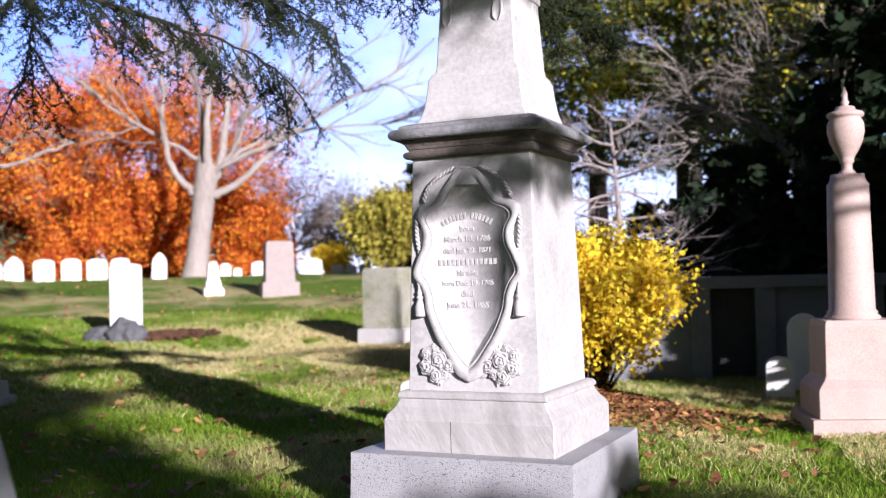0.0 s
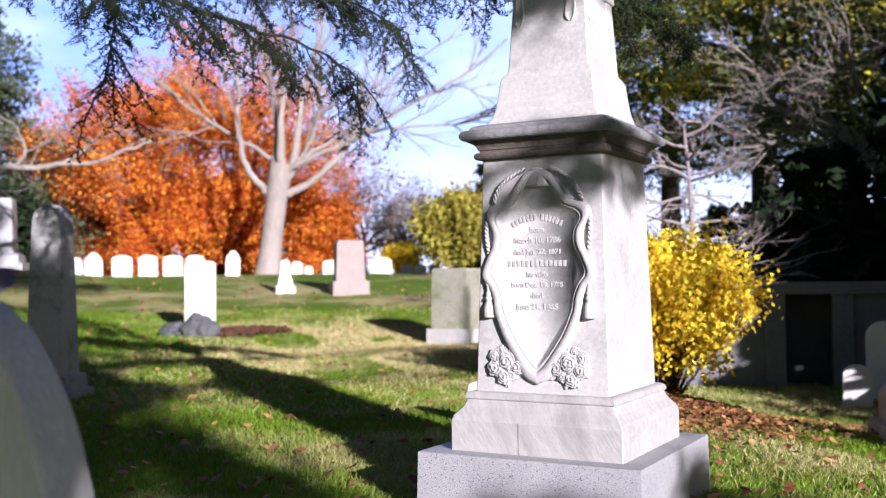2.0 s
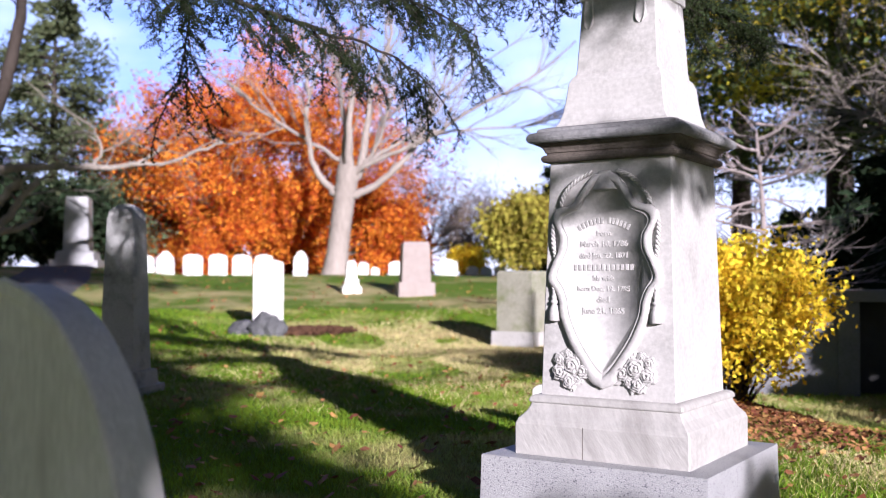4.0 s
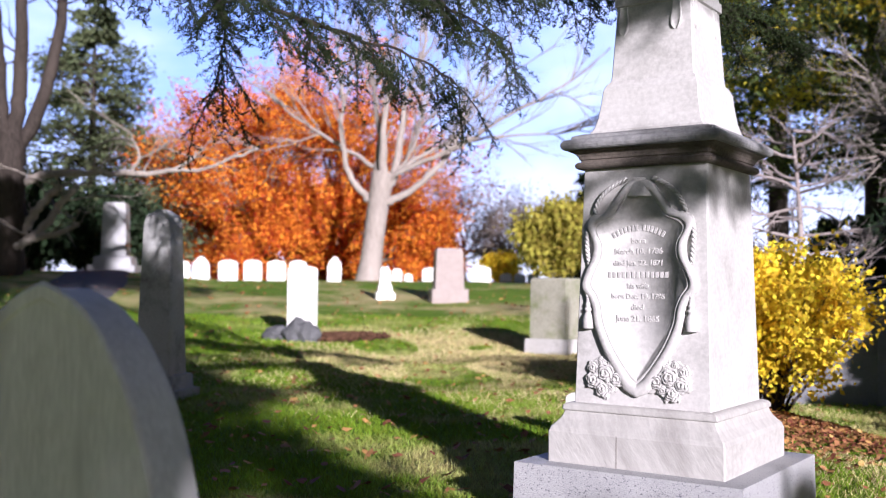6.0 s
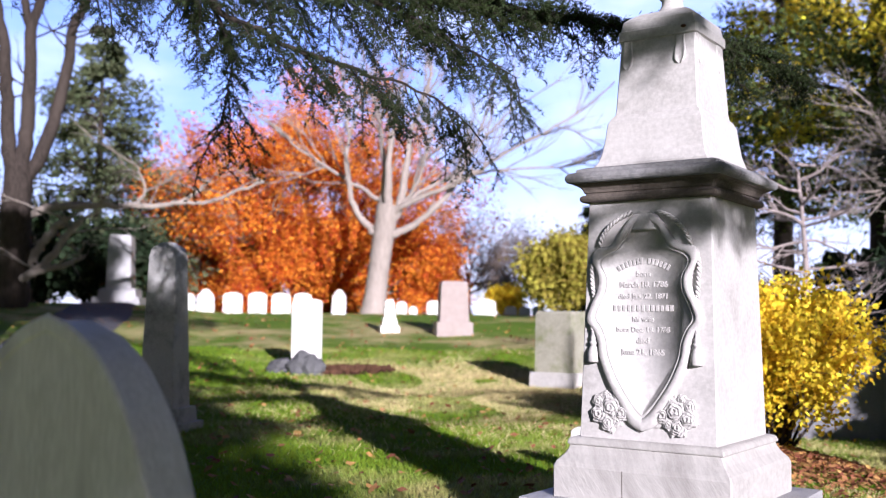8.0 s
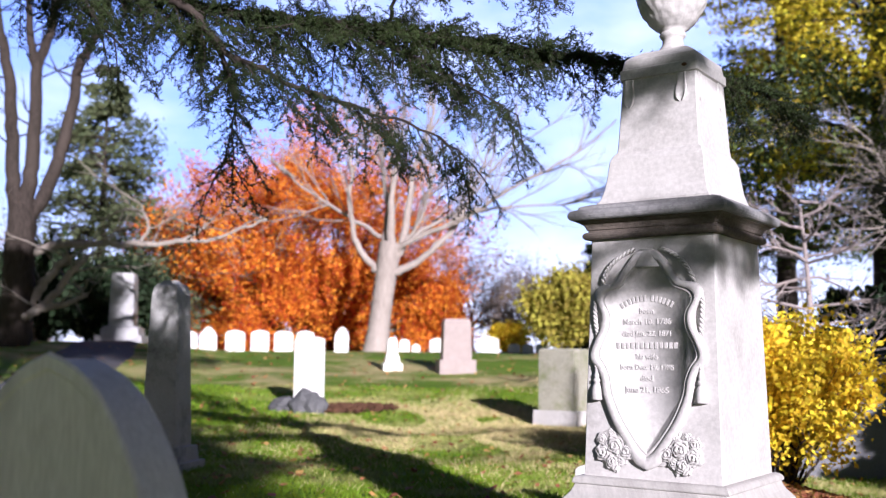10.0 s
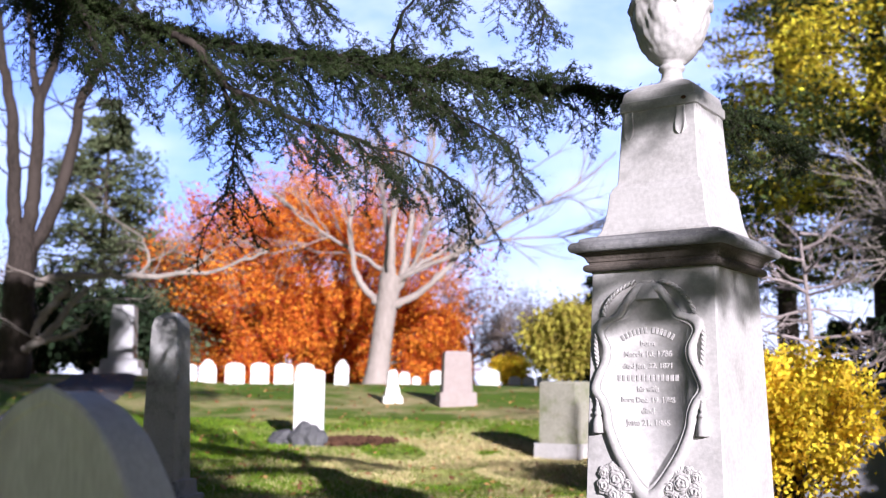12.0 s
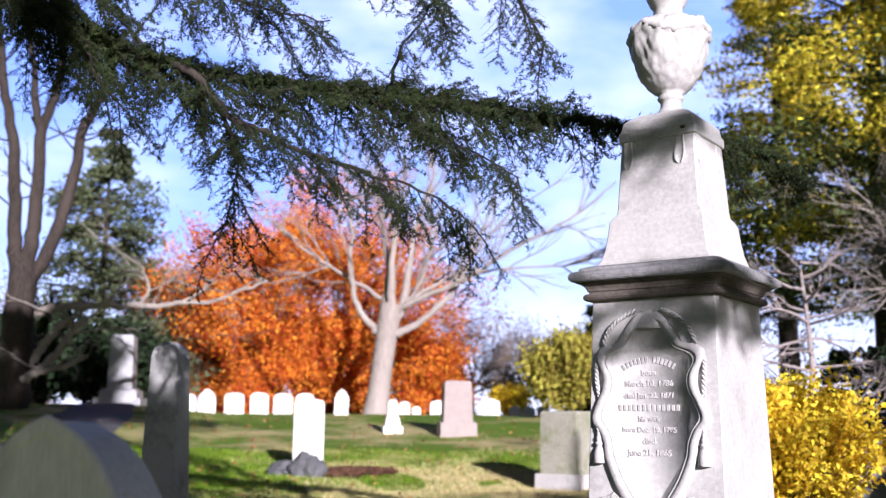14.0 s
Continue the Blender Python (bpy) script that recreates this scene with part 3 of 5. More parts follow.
def build_monument():
    th = thing("pedestal_monument", MON, "weathered white marble pedestal monument with draped urn", "monument")
    bm = square_stack([(-0.12, 0.545), (0.02, 0.544), (0.14, 0.541), (0.285, 0.538)])
    part("base_block", soften(bm, 0.011, 3), granite, th, "speckled grey granite base block")
    part("plinth", square_stack([(0.285, 0.425), (0.425, 0.425), (0.433, 0.421), (0.447, 0.416), (0.462, 0.402), (0.482, 0.385), (0.505, 0.373), (0.52, 0.368), (0.524, 0.376), (0.53, 0.378), (0.545, 0.374), (0.553, 0.366), (0.558, 0.352)], cut=0.007), tooled, th, "tooled marble plinth with moulded top")
    part("die", square_stack([(0.557, 0.3325), (0.9, 0.3226), (1.3, 0.311), (1.66, 0.3005)], cut=0.005), marble, th)
    # both mouldings carry shade in their colour as well as stain
    part("bed_moulding", square_stack([(1.655, 0.310), (1.6575, 0.326), (1.664, 0.334), (1.674, 0.337), (1.684, 0.334), (1.690, 0.327), (1.692, 0.315), (1.700, 0.315), (1.703, 0.321), (1.714, 0.324), (1.725, 0.331), (1.734, 0.343), (1.740, 0.358), (1.7445, 0.362)], cut=0.008), shaded_crust, th, "bed moulding, toned dark for soot and shade")
    part("cornice", square_stack([(1.745, 0.368), (1.748, 0.379), (1.755, 0.386), (1.766, 0.390), (1.778, 0.389), (1.788, 0.383), (1.795, 0.372), (1.798, 0.358), (1.801, 0.352), (1.812, 0.350), (1.816, 0.342), (1.826, 0.31)], cut=0.010), roll_stone, th, "rounded cornice roll, toned dark for stain and shade")
    part("cap_block", square_stack([(1.81, 0.283), (1.835, 0.283), (1.842, 0.276), (1.86, 0.268), (1.90, 0.256), (1.97, 0.245), (2.04, 0.237), (2.07, 0.224), (2.085, 0.21), (2.11, 0.206), (2.44, 0.186), (2.446, 0.197), (2.49, 0.196), (2.497, 0.188), (2.54, 0.180), (2.552, 0.170), (2.575, 0.14), (2.59, 0.115)], cut=0.006), marble, th)
    for face in range(4):
        for u in (-0.15, 0.115):
            bm = bmesh.new()
            rows = []
            for z, w, h in ((2.442, 0.021, 0.004), (2.42, 0.020, 0.004), (2.385, 0.024, 0.004), (2.355, 0.027, 0.005), (2.325, 0.024, 0.007), (2.31, 0.015, 0.007), (2.302, 0.006, 0.002)):
                y = -(0.206 - 0.0606 * (z - 2.11))
                rows.append([bm.verts.new((u + x * w, y - q * h, z)) for x, q in ((-1.1, -0.3), (-1, 1.5), (-0.78, 1.7), (-0.6, 0.6), (0, 0.5), (0.6, 0.6), (0.78, 1.7), (1, 1.5), (1.1, -0.3))])
            for a, b in zip(rows, rows[1:]):
                for k in range(8):
                    bm.faces.new((a[k], a[k + 1], b[k + 1], b[k]))
            bmesh.ops.rotate(bm, matrix=Matrix.Rotation(face * math.pi / 2, 3, "Z"), verts=bm.verts)
            part("scroll_ear", bm, marble, th, smooth=True)
    chip = turned([(-0.008, 0.004), (-0.004, 0.012), (0.0, 0.014), (0.006, 0.009), (0.009, 0.002)], 10)
    bmesh.ops.translate(chip, vec=(0.135, -0.197, 2.475), verts=chip.verts)
    part("rust_chip", chip, soil, th, "rusty iron cramp in a chipped hole")
    joint = bmesh.new()
    bmesh.ops.create_cube(joint, size=1)
    bmesh.ops.transform(joint, matrix=Matrix.Translation((-0.075, -0.4235, 0.357)) @ Matrix.Diagonal((0.0028, 0.005, 0.142, 1)), verts=joint.verts)
    part("joint", joint, shaded_crust, th, "dark open joint in the plinth")
    urn(th)
    shield(th)
    f = die_face
    rope(th, [f(0.05, 1.60, 0.016), f(0.11, 1.575, 0.02), f(0.165, 1.53, 0.02), f(0.20, 1.475, 0.018), f(0.21, 1.44, 0.012)])
    rope(th, [f(-0.075, 1.60, 0.016), f(-0.13, 1.575, 0.02), f(-0.19, 1.53, 0.02), f(-0.225, 1.475, 0.018), f(-0.235, 1.44, 0.012)])
    rope(th, [f(0.236, 1.40, 0.004), f(0.249, 1.35, 0.010), f(0.246, 1.27, 0.012), f(0.238, 1.20, 0.004)])
    rope(th, [f(-0.262, 1.40, 0.004), f(-0.275, 1.35, 0.010), f(-0.272, 1.27, 0.012), f(-0.262, 1.20, 0.004)])
    rope(th, [f(0.215, 1.03, 0.004), f(0.224, 1.065, 0.016), f(0.24, 1.072, 0.016), f(0.243, 1.04, 0.014)])
    rope(th, [f(-0.238, 1.03, 0.004), f(-0.247, 1.065, 0.016), f(-0.262, 1.072, 0.016), f(-0.264, 1.04, 0.014)])
    tassel(th, 0.242), tassel(th, -0.262)
    flower_spray(th, 0.142, 0.675, 3, 1), flower_spray(th, -0.165, 0.675, 4, -1)
    name_bars(th, 1.335, 0.13, 0.038, 14)
    name_bars(th, 1.157, 0.150, 0.0, 13)
    for text, z, size in (("born", 1.313, 0.036), ("March 10. 1786", 1.264, 0.037), ("died Jan. 22. 1871", 1.210, 0.034), ("his wife", 1.106, 0.034), ("born Dec. 19. 1785", 1.058, 0.033), ("died", 1.008, 0.036), ("June 21. 1865", 0.956, 0.038)):
        inscription(th, text, z, size)
    return th


build_monument()


# ------------------------------------------------------------ gravestones
def arch_top(w, h, rise, n=14, kind="round"):
    """Outline of a tablet: half width w, height h, curved top of that rise."""
    pts = [(-w, 0), (w, 0), (w, h - rise)]
    for i in range(1, n):
        t = i / n
        if kind == "ogive":
            a = t * 0.5 * math.pi
            pts.append((w * (1 - t) ** 0.62 if t > 0.5 else w * math.cos(a * 0.95), h - rise + rise * (1 - (1 - t) ** 1.35)))
        else:
            pts.append((w * math.cos(math.pi * t), h - rise + rise * math.sin(math.pi * t)))
    if kind == "ogive":
        right = pts[2:]
        return [(-w, 0), (w, 0)] + right + [(0, h)] + [(-x, z) for x, z in reversed(right)]
    return pts + [(-w, h - rise)]


def tablet(name, az, d, rz, w, h, thick, rise, label, mat, kind="round", base=None, group="", lean=0.0):
    th = thing(name, on_ground(az, d, rz, 0.02) @ pose(0, 0, 0, lean, 0, 0), label, "gravestone", group)
    z0 = base[1] if base else 0
    o = [(x, z + z0 if z else z0) for x, z in arch_top(w, h - z0, rise, kind=kind)]
    part("tablet", slab(o, thick, min(0.015, thick * 0.15)), mat, th)
    if base:
        part("base_stone", soften(square_stack([(-0.1, base[0]), (base[1], base[0])], base[2]), 0.01), base[3], th)
    return th


def foreground_stone():
    """Thick pointed tablet: a sunk face inside a narrow raised rim."""
    p = polar(-23.7, 2.42)
    th = thing("pointed_headstone", pose(p.x, p.y, gz(p.x, p.y) - 0.03, 0, 0, -30), "grey marble pointed-arch headstone with chamfered rim", "gravestone")
    half = [(0.395, 0.0), (0.395, 0.45), (0.385, 0.60), (0.352, 0.74), (0.30, 0.87), (0.245, 0.955), (0.18, 1.03), (0.095, 1.085), (0.0, 1.118)]
    right = [(p.x, p.y) for p in spline([(x, z, 0) for x, z in half], 5)]
    outline = right + [(-x, z) for x, z in reversed(right[:-1])]
    part("tablet", slab(outline, 0.125, 0.012), marble_pale, th)
    bm = bmesh.new()
    rows = []
    for k, out in ((0.995, 0.0), (0.988, 0.006), (0.962, 0.006), (0.954, 0.0)):
        rows.append([bm.verts.new((x * k, -0.0615 - out, 0.02 + z * (k * 0.5 + 0.5 if z > 0.5 else 1) - (1 - k) * 0.5 * (z > 0.5))) for x, z in outline])
    for a, b in zip(rows, rows[1:]):
        for k in range(len(a) - 1):
            bm.faces.new((a[k], a[k + 1], b[k + 1], b[k]))
    part("rim_moulding", bm, marble_pale, th)
    return th


foreground_stone()


def white_headstone():
    th = tablet("white_headstone", -11.25, 17.0, -20, 0.265, 1.27, 0.11, 0.06, "tall sunlit white marble tablet headstone on rough stone", marble_white)
    bm = bmesh.new()
    bmesh.ops.create_icosphere(bm, subdivisions=3, radius=1)
    for v in bm.verts:
        n = v.co.normalized()
        v.co = Vector((n.x * 0.34, n.y * 0.26, n.z * 0.34)) * (1 + 0.28 * noise.noise(n * 2.2) + 0.12 * noise.noise(n * 6)) + Vector((0.02, -0.06, 0.06))
    part("rough_base", bm, fieldstone, th, "rough fieldstone mass, toned dark for shade")
    # added lump, stands for the stone's shadow and a dark clump at its left
    bm = bmesh.new()
    bmesh.ops.create_icosphere(bm, subdivisions=3, radius=1)
    for v in bm.verts:
        n = v.co.normalized()
        v.co = Vector((n.x * 0.30, n.y * 0.24, n.z * 0.20)) * (1 + 0.3 * noise.noise(n * 2.6 + Vector((4, 1, 2))) + 0.14 * noise.noise(n * 7)) + Vector((-0.46, 0.02, 0.05))
    part("rough_base", bm, fieldstone, th, "rough fieldstone mass, toned dark for shade")


white_headstone()
for az, w, h, kind, lean in [(-16.8, 0.27, 0.72, "ogive", 0), (-15.35, 0.31, 0.66, "round", 0), (-14.0, 0.29, 0.66, "round", 0), (-12.7, 0.30, 0.65, "round", 0), (-11.5, 0.28, 0.63, "round", 0), (-9.5, 0.22, 0.80, "ogive", -6), (-17.75, 0.2, 0.52, "round", 0)]:
    tablet("white_tablet", az, 31.5, -12, w, h, 0.1, 0.12 if kind == "round" else 0.35, "low sunlit white marble tablet on the knoll", marble_white, kind, group="row of tablets on the knoll", lean=lean)
for az, d, w, h in [(-5.95, 33, 0.17, 0.42), (-5.3, 34, 0.14, 0.3), (-4.1, 33, 0.25, 0.47), (-1.15, 32, 0.29, 0.52), (0.2, 34, 0.2, 0.32), (1.0, 34, 0.2, 0.32), (1.75, 34, 0.2, 0.34)]:
    tablet("small_headstone", az, d, -12, w, h, 0.1, 0.12, "small sunlit white headstone on the crest", marble_white, group="small stones on the crest")
tablet("footstone", 4.55, 7.3, -31, 0.12, 0.36, 0.09, 0.05, "small white marble footstone behind the pedestal", marble_white)


def block_stone(name, az, d, rz, levels, ry, label, mat, base):
    th = thing(name, on_ground(az, d, rz, 0.03), label, "gravestone")
    part("die", soften(square_stack(levels, ry), 0.012), mat, th)
    part("base_stone", soften(square_stack(base[0], base[1]), 0.012), base[2], th)
    return th


block_stone("pink_granite_headstone", -3.05, 23.5, 14, [(0.3, 0.34), (1.2, 0.31), (1.26, 0.27)], 0.6, "pinkish grey granite block headstone on a base", red_stone, ([(-0.1, 0.43), (0.32, 0.42)], 0.65, red_stone))
block_stone("small_obelisk", -6.65, 24.0, 14, [(0.36, 0.13), (0.72, 0.105), (0.78, 0.07)], 1.0, "small pale marble obelisk marker on stepped base", marble_white, ([(-0.1, 0.225), (0.16, 0.22), (0.2, 0.17), (0.36, 0.15)], 1.0, marble_white))
block_stone("mossy_block_headstone", 3.3, 15.5, -33, [(0.24, 0.305), (1.12, 0.30), (1.16, 0.28)], 1.3, "mossy grey block headstone with sunlit end", mossy, ([(-0.1, 0.37), (0.25, 0.36)], 1.25, marble))


def grey_obelisk():
    th = thing("grey_obelisk", on_ground(-18.85, 10.2, -8, 0.03), "weathered grey marble obelisk in dappled shade", "obelisk")
    part("shaft", square_stack([(0.27, 0.18), (1.72, 0.137), (1.80, 0.12), (1.86, 0.05)], cut=0.008), marble_grey, th)
    part("base_block", soften(square_stack([(0.12, 0.235), (0.27, 0.222)]), 0.01), marble_grey, th)
    part("plinth", soften(square_stack([(-0.1, 0.285), (0.13, 0.28)]), 0.01), marble_grey, th)


grey_obelisk()


def far_pedestal():
    th = thing("pale_pedestal_monument", on_ground(-21.3, 35, 10, 0.03), "pale granite pedestal monument beside the drive", "monument")
    part("base_block", soften(square_stack([(-0.1, 0.75), (0.3, 0.74)]), 0.02), granite, th)
    part("plinth", soften(square_stack([(0.3, 0.6), (0.55, 0.58), (0.6, 0.48)]), 0.02), granite, th)
    part("die", soften(square_stack([(0.6, 0.40), (2.2, 0.36), (2.35, 0.33)]), 0.02), granite, th)


far_pedestal()


def column_monument():
    p = polar(28.1, 7.45)
    th = thing("column_monument", pose(p.x, p.y, gz(p.x, p.y), 0, 0, -14), "pink sandstone column monument with lidded urn", "monument")
    part("base_block", soften(square_stack([(-0.15, 0.355), (0.10, 0.35)]), 0.008), pink, th)
    part("plinth", square_stack([(0.10, 0.30), (0.28, 0.30), (0.30, 0.29), (0.35, 0.25), (0.37, 0.243)], cut=0.005), pink, th)
    part("pedestal", square_stack([(0.37, 0.24), (0.70, 0.235), (0.74, 0.225)], cut=0.005), pink, th)
    part("column", turned([(0.735, 0.185), (0.76, 0.18), (0.775, 0.16), (0.79, 0.165), (0.80, 0.15), (1.2, 0.143), (1.66, 0.135), (1.675, 0.12), (1.69, 0.115), (1.725, 0.11)]), pink, th, smooth=True)
    part("urn", turned([(1.72, 0.06), (1.74, 0.055), (1.76, 0.035), (1.80, 0.035), (1.81, 0.05), (1.825, 0.045), (1.85, 0.055), (1.9, 0.085), (1.96, 0.11), (2.02, 0.122), (2.07, 0.12), (2.10, 0.105), (2.115, 0.10), (2.12, 0.118), (2.135, 0.122), (2.15, 0.115), (2.165, 0.07), (2.19, 0.06), (2.20, 0.02), (2.22, 0.03), (2.24, 0.018), (2.28, 0.022), (2.33, 0.004)]), pink, th, smooth=True)


column_monument()


# ------------------------------------------------------------ drive and tomb
DRIVE = [(-7.6, 8.5), (-7.8, 13.0), (-8.1, 16.0), (-8.8, 19.5), (-10.0, 24.0), (-11.4, 28.0), (-13.2, 33.0), (-16.0, 40.0)]


def build_road():
    P = [p for p in spline([(x, y, 0) for x, y in DRIVE], 10)]
    rows = []
    for i, p in enumerate(P):
        t = (P[min(i + 1, len(P) - 1)] - P[max(i - 1, 0)]).normalized()
        n = Vector((-t.y, t.x, 0))
        rows.append([p + n * w for w in np.linspace(-0.95, 0.95, 7)])
    V = [(q.x, q.y, gz(q.x, q.y) + (0.035 if 0 < k < 6 else -0.02)) for r in rows for k, q in enumerate(r)]
    F = [(7 * i + k, 7 * i + k + 1, 7 * i + 8 + k, 7 * i + 7 + k) for i in range(len(rows) - 1) for k in range(6)]
    tagged(new("drive", fast_mesh("drive", V, F, asphalt, True)), "narrow dark asphalt cemetery drive in the shade", "road", kind="structure")


build_road()


def box(x0, x1, y0, y1, z0, z1, bevel=0.012):
    bm = bmesh.new()
    bmesh.ops.create_cube(bm, size=1)
    bmesh.ops.transform(bm, matrix=Matrix.Translation(((x0 + x1) / 2, (y0 + y1) / 2, (z0 + z1) / 2)) @ Matrix.Diagonal((x1 - x0, y1 - y0, z1 - z0, 1)), verts=bm.verts)
    return soften(bm, bevel) if bevel else bm


def hillside_tomb():
    p = polar(20.5, 14.2)
    th = thing("hillside_tomb", pose(p.x, p.y, -0.44, 0, 0, -20), "grey granite hillside tomb front with a dark doorway", "tomb")
    part("wall", box(-2.6, 0.10, 0, 0.5, -0.2, 1.26), wall_stone, th)
    part("wall", box(0.68, 2.3, 0, 0.5, -0.2, 1.26), wall_stone, th)
    part("cornice", box(-2.7, 2.4, -0.12, 0.6, 1.262, 1.42), wall_stone, th)
    part("string_course", box(-2.6, 0.08, -0.05, 0.0, 0.92, 1.0), wall_stone, th)
    part("pilaster", box(-0.16, 0.10, -0.09, -0.003, -0.2, 1.258), wall_stone, th)
    part("pilaster", box(0.68, 0.94, -0.09, -0.003, -0.2, 1.258), wall_stone, th)
    part("door", box(0.103, 0.677, 0.3, 0.4, -0.2, 1.258, 0.004), dark_in, th, "dark bronze tomb door")
    part("roof_slab", box(-2.7, 2.4, 0.6, 3.0, 1.2, 1.4), wall_stone, th)
    part("back_wall", box(-2.6, 2.3, 2.6, 3.0, -0.2, 1.2), wall_stone, th)


hillside_tomb()
tablet("white_tomb_tablet", 25.7, 13.2, -24, 0.2, 0.95, 0.14, 0.2, "white marble arched tablet in dappled sun by the tomb", marble_white)
tablet("white_tomb_tablet", 24.4, 12.6, -20, 0.16, 0.5, 0.14, 0.12, "small white marble arched tablet by the tomb", marble_white)


def far_house():
    p = polar(-20.0, 95)
    th = thing("far_house", pose(p.x, p.y, gz(p.x, p.y), 0, 0, 20), "pale distant house beyond the trees", "house")
    part("wall", box(-4, 4, -3, 3, -0.5, 3.2, 0.02), marble_white, th)
    bm = slab([(-4.3, 3.2), (4.3, 3.2), (0, 5.6)], 6.6, 0.02)
    part("roof", bm, wall_stone, th)
    for x in (-2.4, 0, 2.4):
        part("window", box(x - 0.5, x + 0.5, -3.06, -2.99, 1.0, 2.4, 0.0), dark_in, th)


far_house()


# ------------------------------------------------------------ the cedar whose limb hangs into view
def needles_on(rng, pts, step, per, spread):
    """Points for needle tufts along a polyline."""
    seg = np.concatenate([[0], np.cumsum(np.linalg.norm(np.diff(pts, axis=0), axis=1))])
    s = np.arange(step, seg[-1] + step * 0.5, step)
    c = np.stack([np.interp(s, seg, pts[:, k]) for k in range(3)], 1)
    return np.repeat(c, per, 0) + rng.normal(0, spread, (len(c) * per, 3))


def spray(rng, start, d, length, lines, tufts, dense=1.0):
    """A drooping side branch with flat twigs to both sides."""
    d = np.array(d, float)
    d /= np.linalg.norm(d) + 1e-9
    p, r = limb(rng, start, d, length, 0.0035 + 0.006 * length, 0.0012, 8, -0.045, 0.09)
    lines.append((p, r))
    n = max(4, int(length / 0.03))
    for k in range(n):
        s = (k + 0.6) / n * 7.6 + 0.3
        a = int(min(s, 7))
        q = p[a] + (p[min(a + 1, 8)] - p[a]) * (s - a)
        ax = p[min(a + 1, 8)] - p[a]
        ax /= np.linalg.norm(ax) + 1e-9
        side = np.cross(ax, (0, 0, 1.0) if abs(ax[2]) < 0.9 else (0, 1.0, 0))
        side /= np.linalg.norm(side) + 1e-9
        side = side * (1 if k % 2 else -1)
        tl = rng.uniform(0.07, 0.21) * (1.15 - 0.6 * k / n) * (0.7 + 0.5 * length)
        t, tr = limb(rng, q, ax * 0.8 + side + rng.normal(0, 0.25, 3) + (0, 0, -0.15), tl, 0.0018, 0.0007, 3, -0.05, 0.1)
        lines.append((t, tr))
        if rng.random() < dense:
            tufts.append(needles_on(rng, t, 0.010, 3, 0.007))
    tufts.append(needles_on(rng, p[3:], 0.009, 2, 0.007))


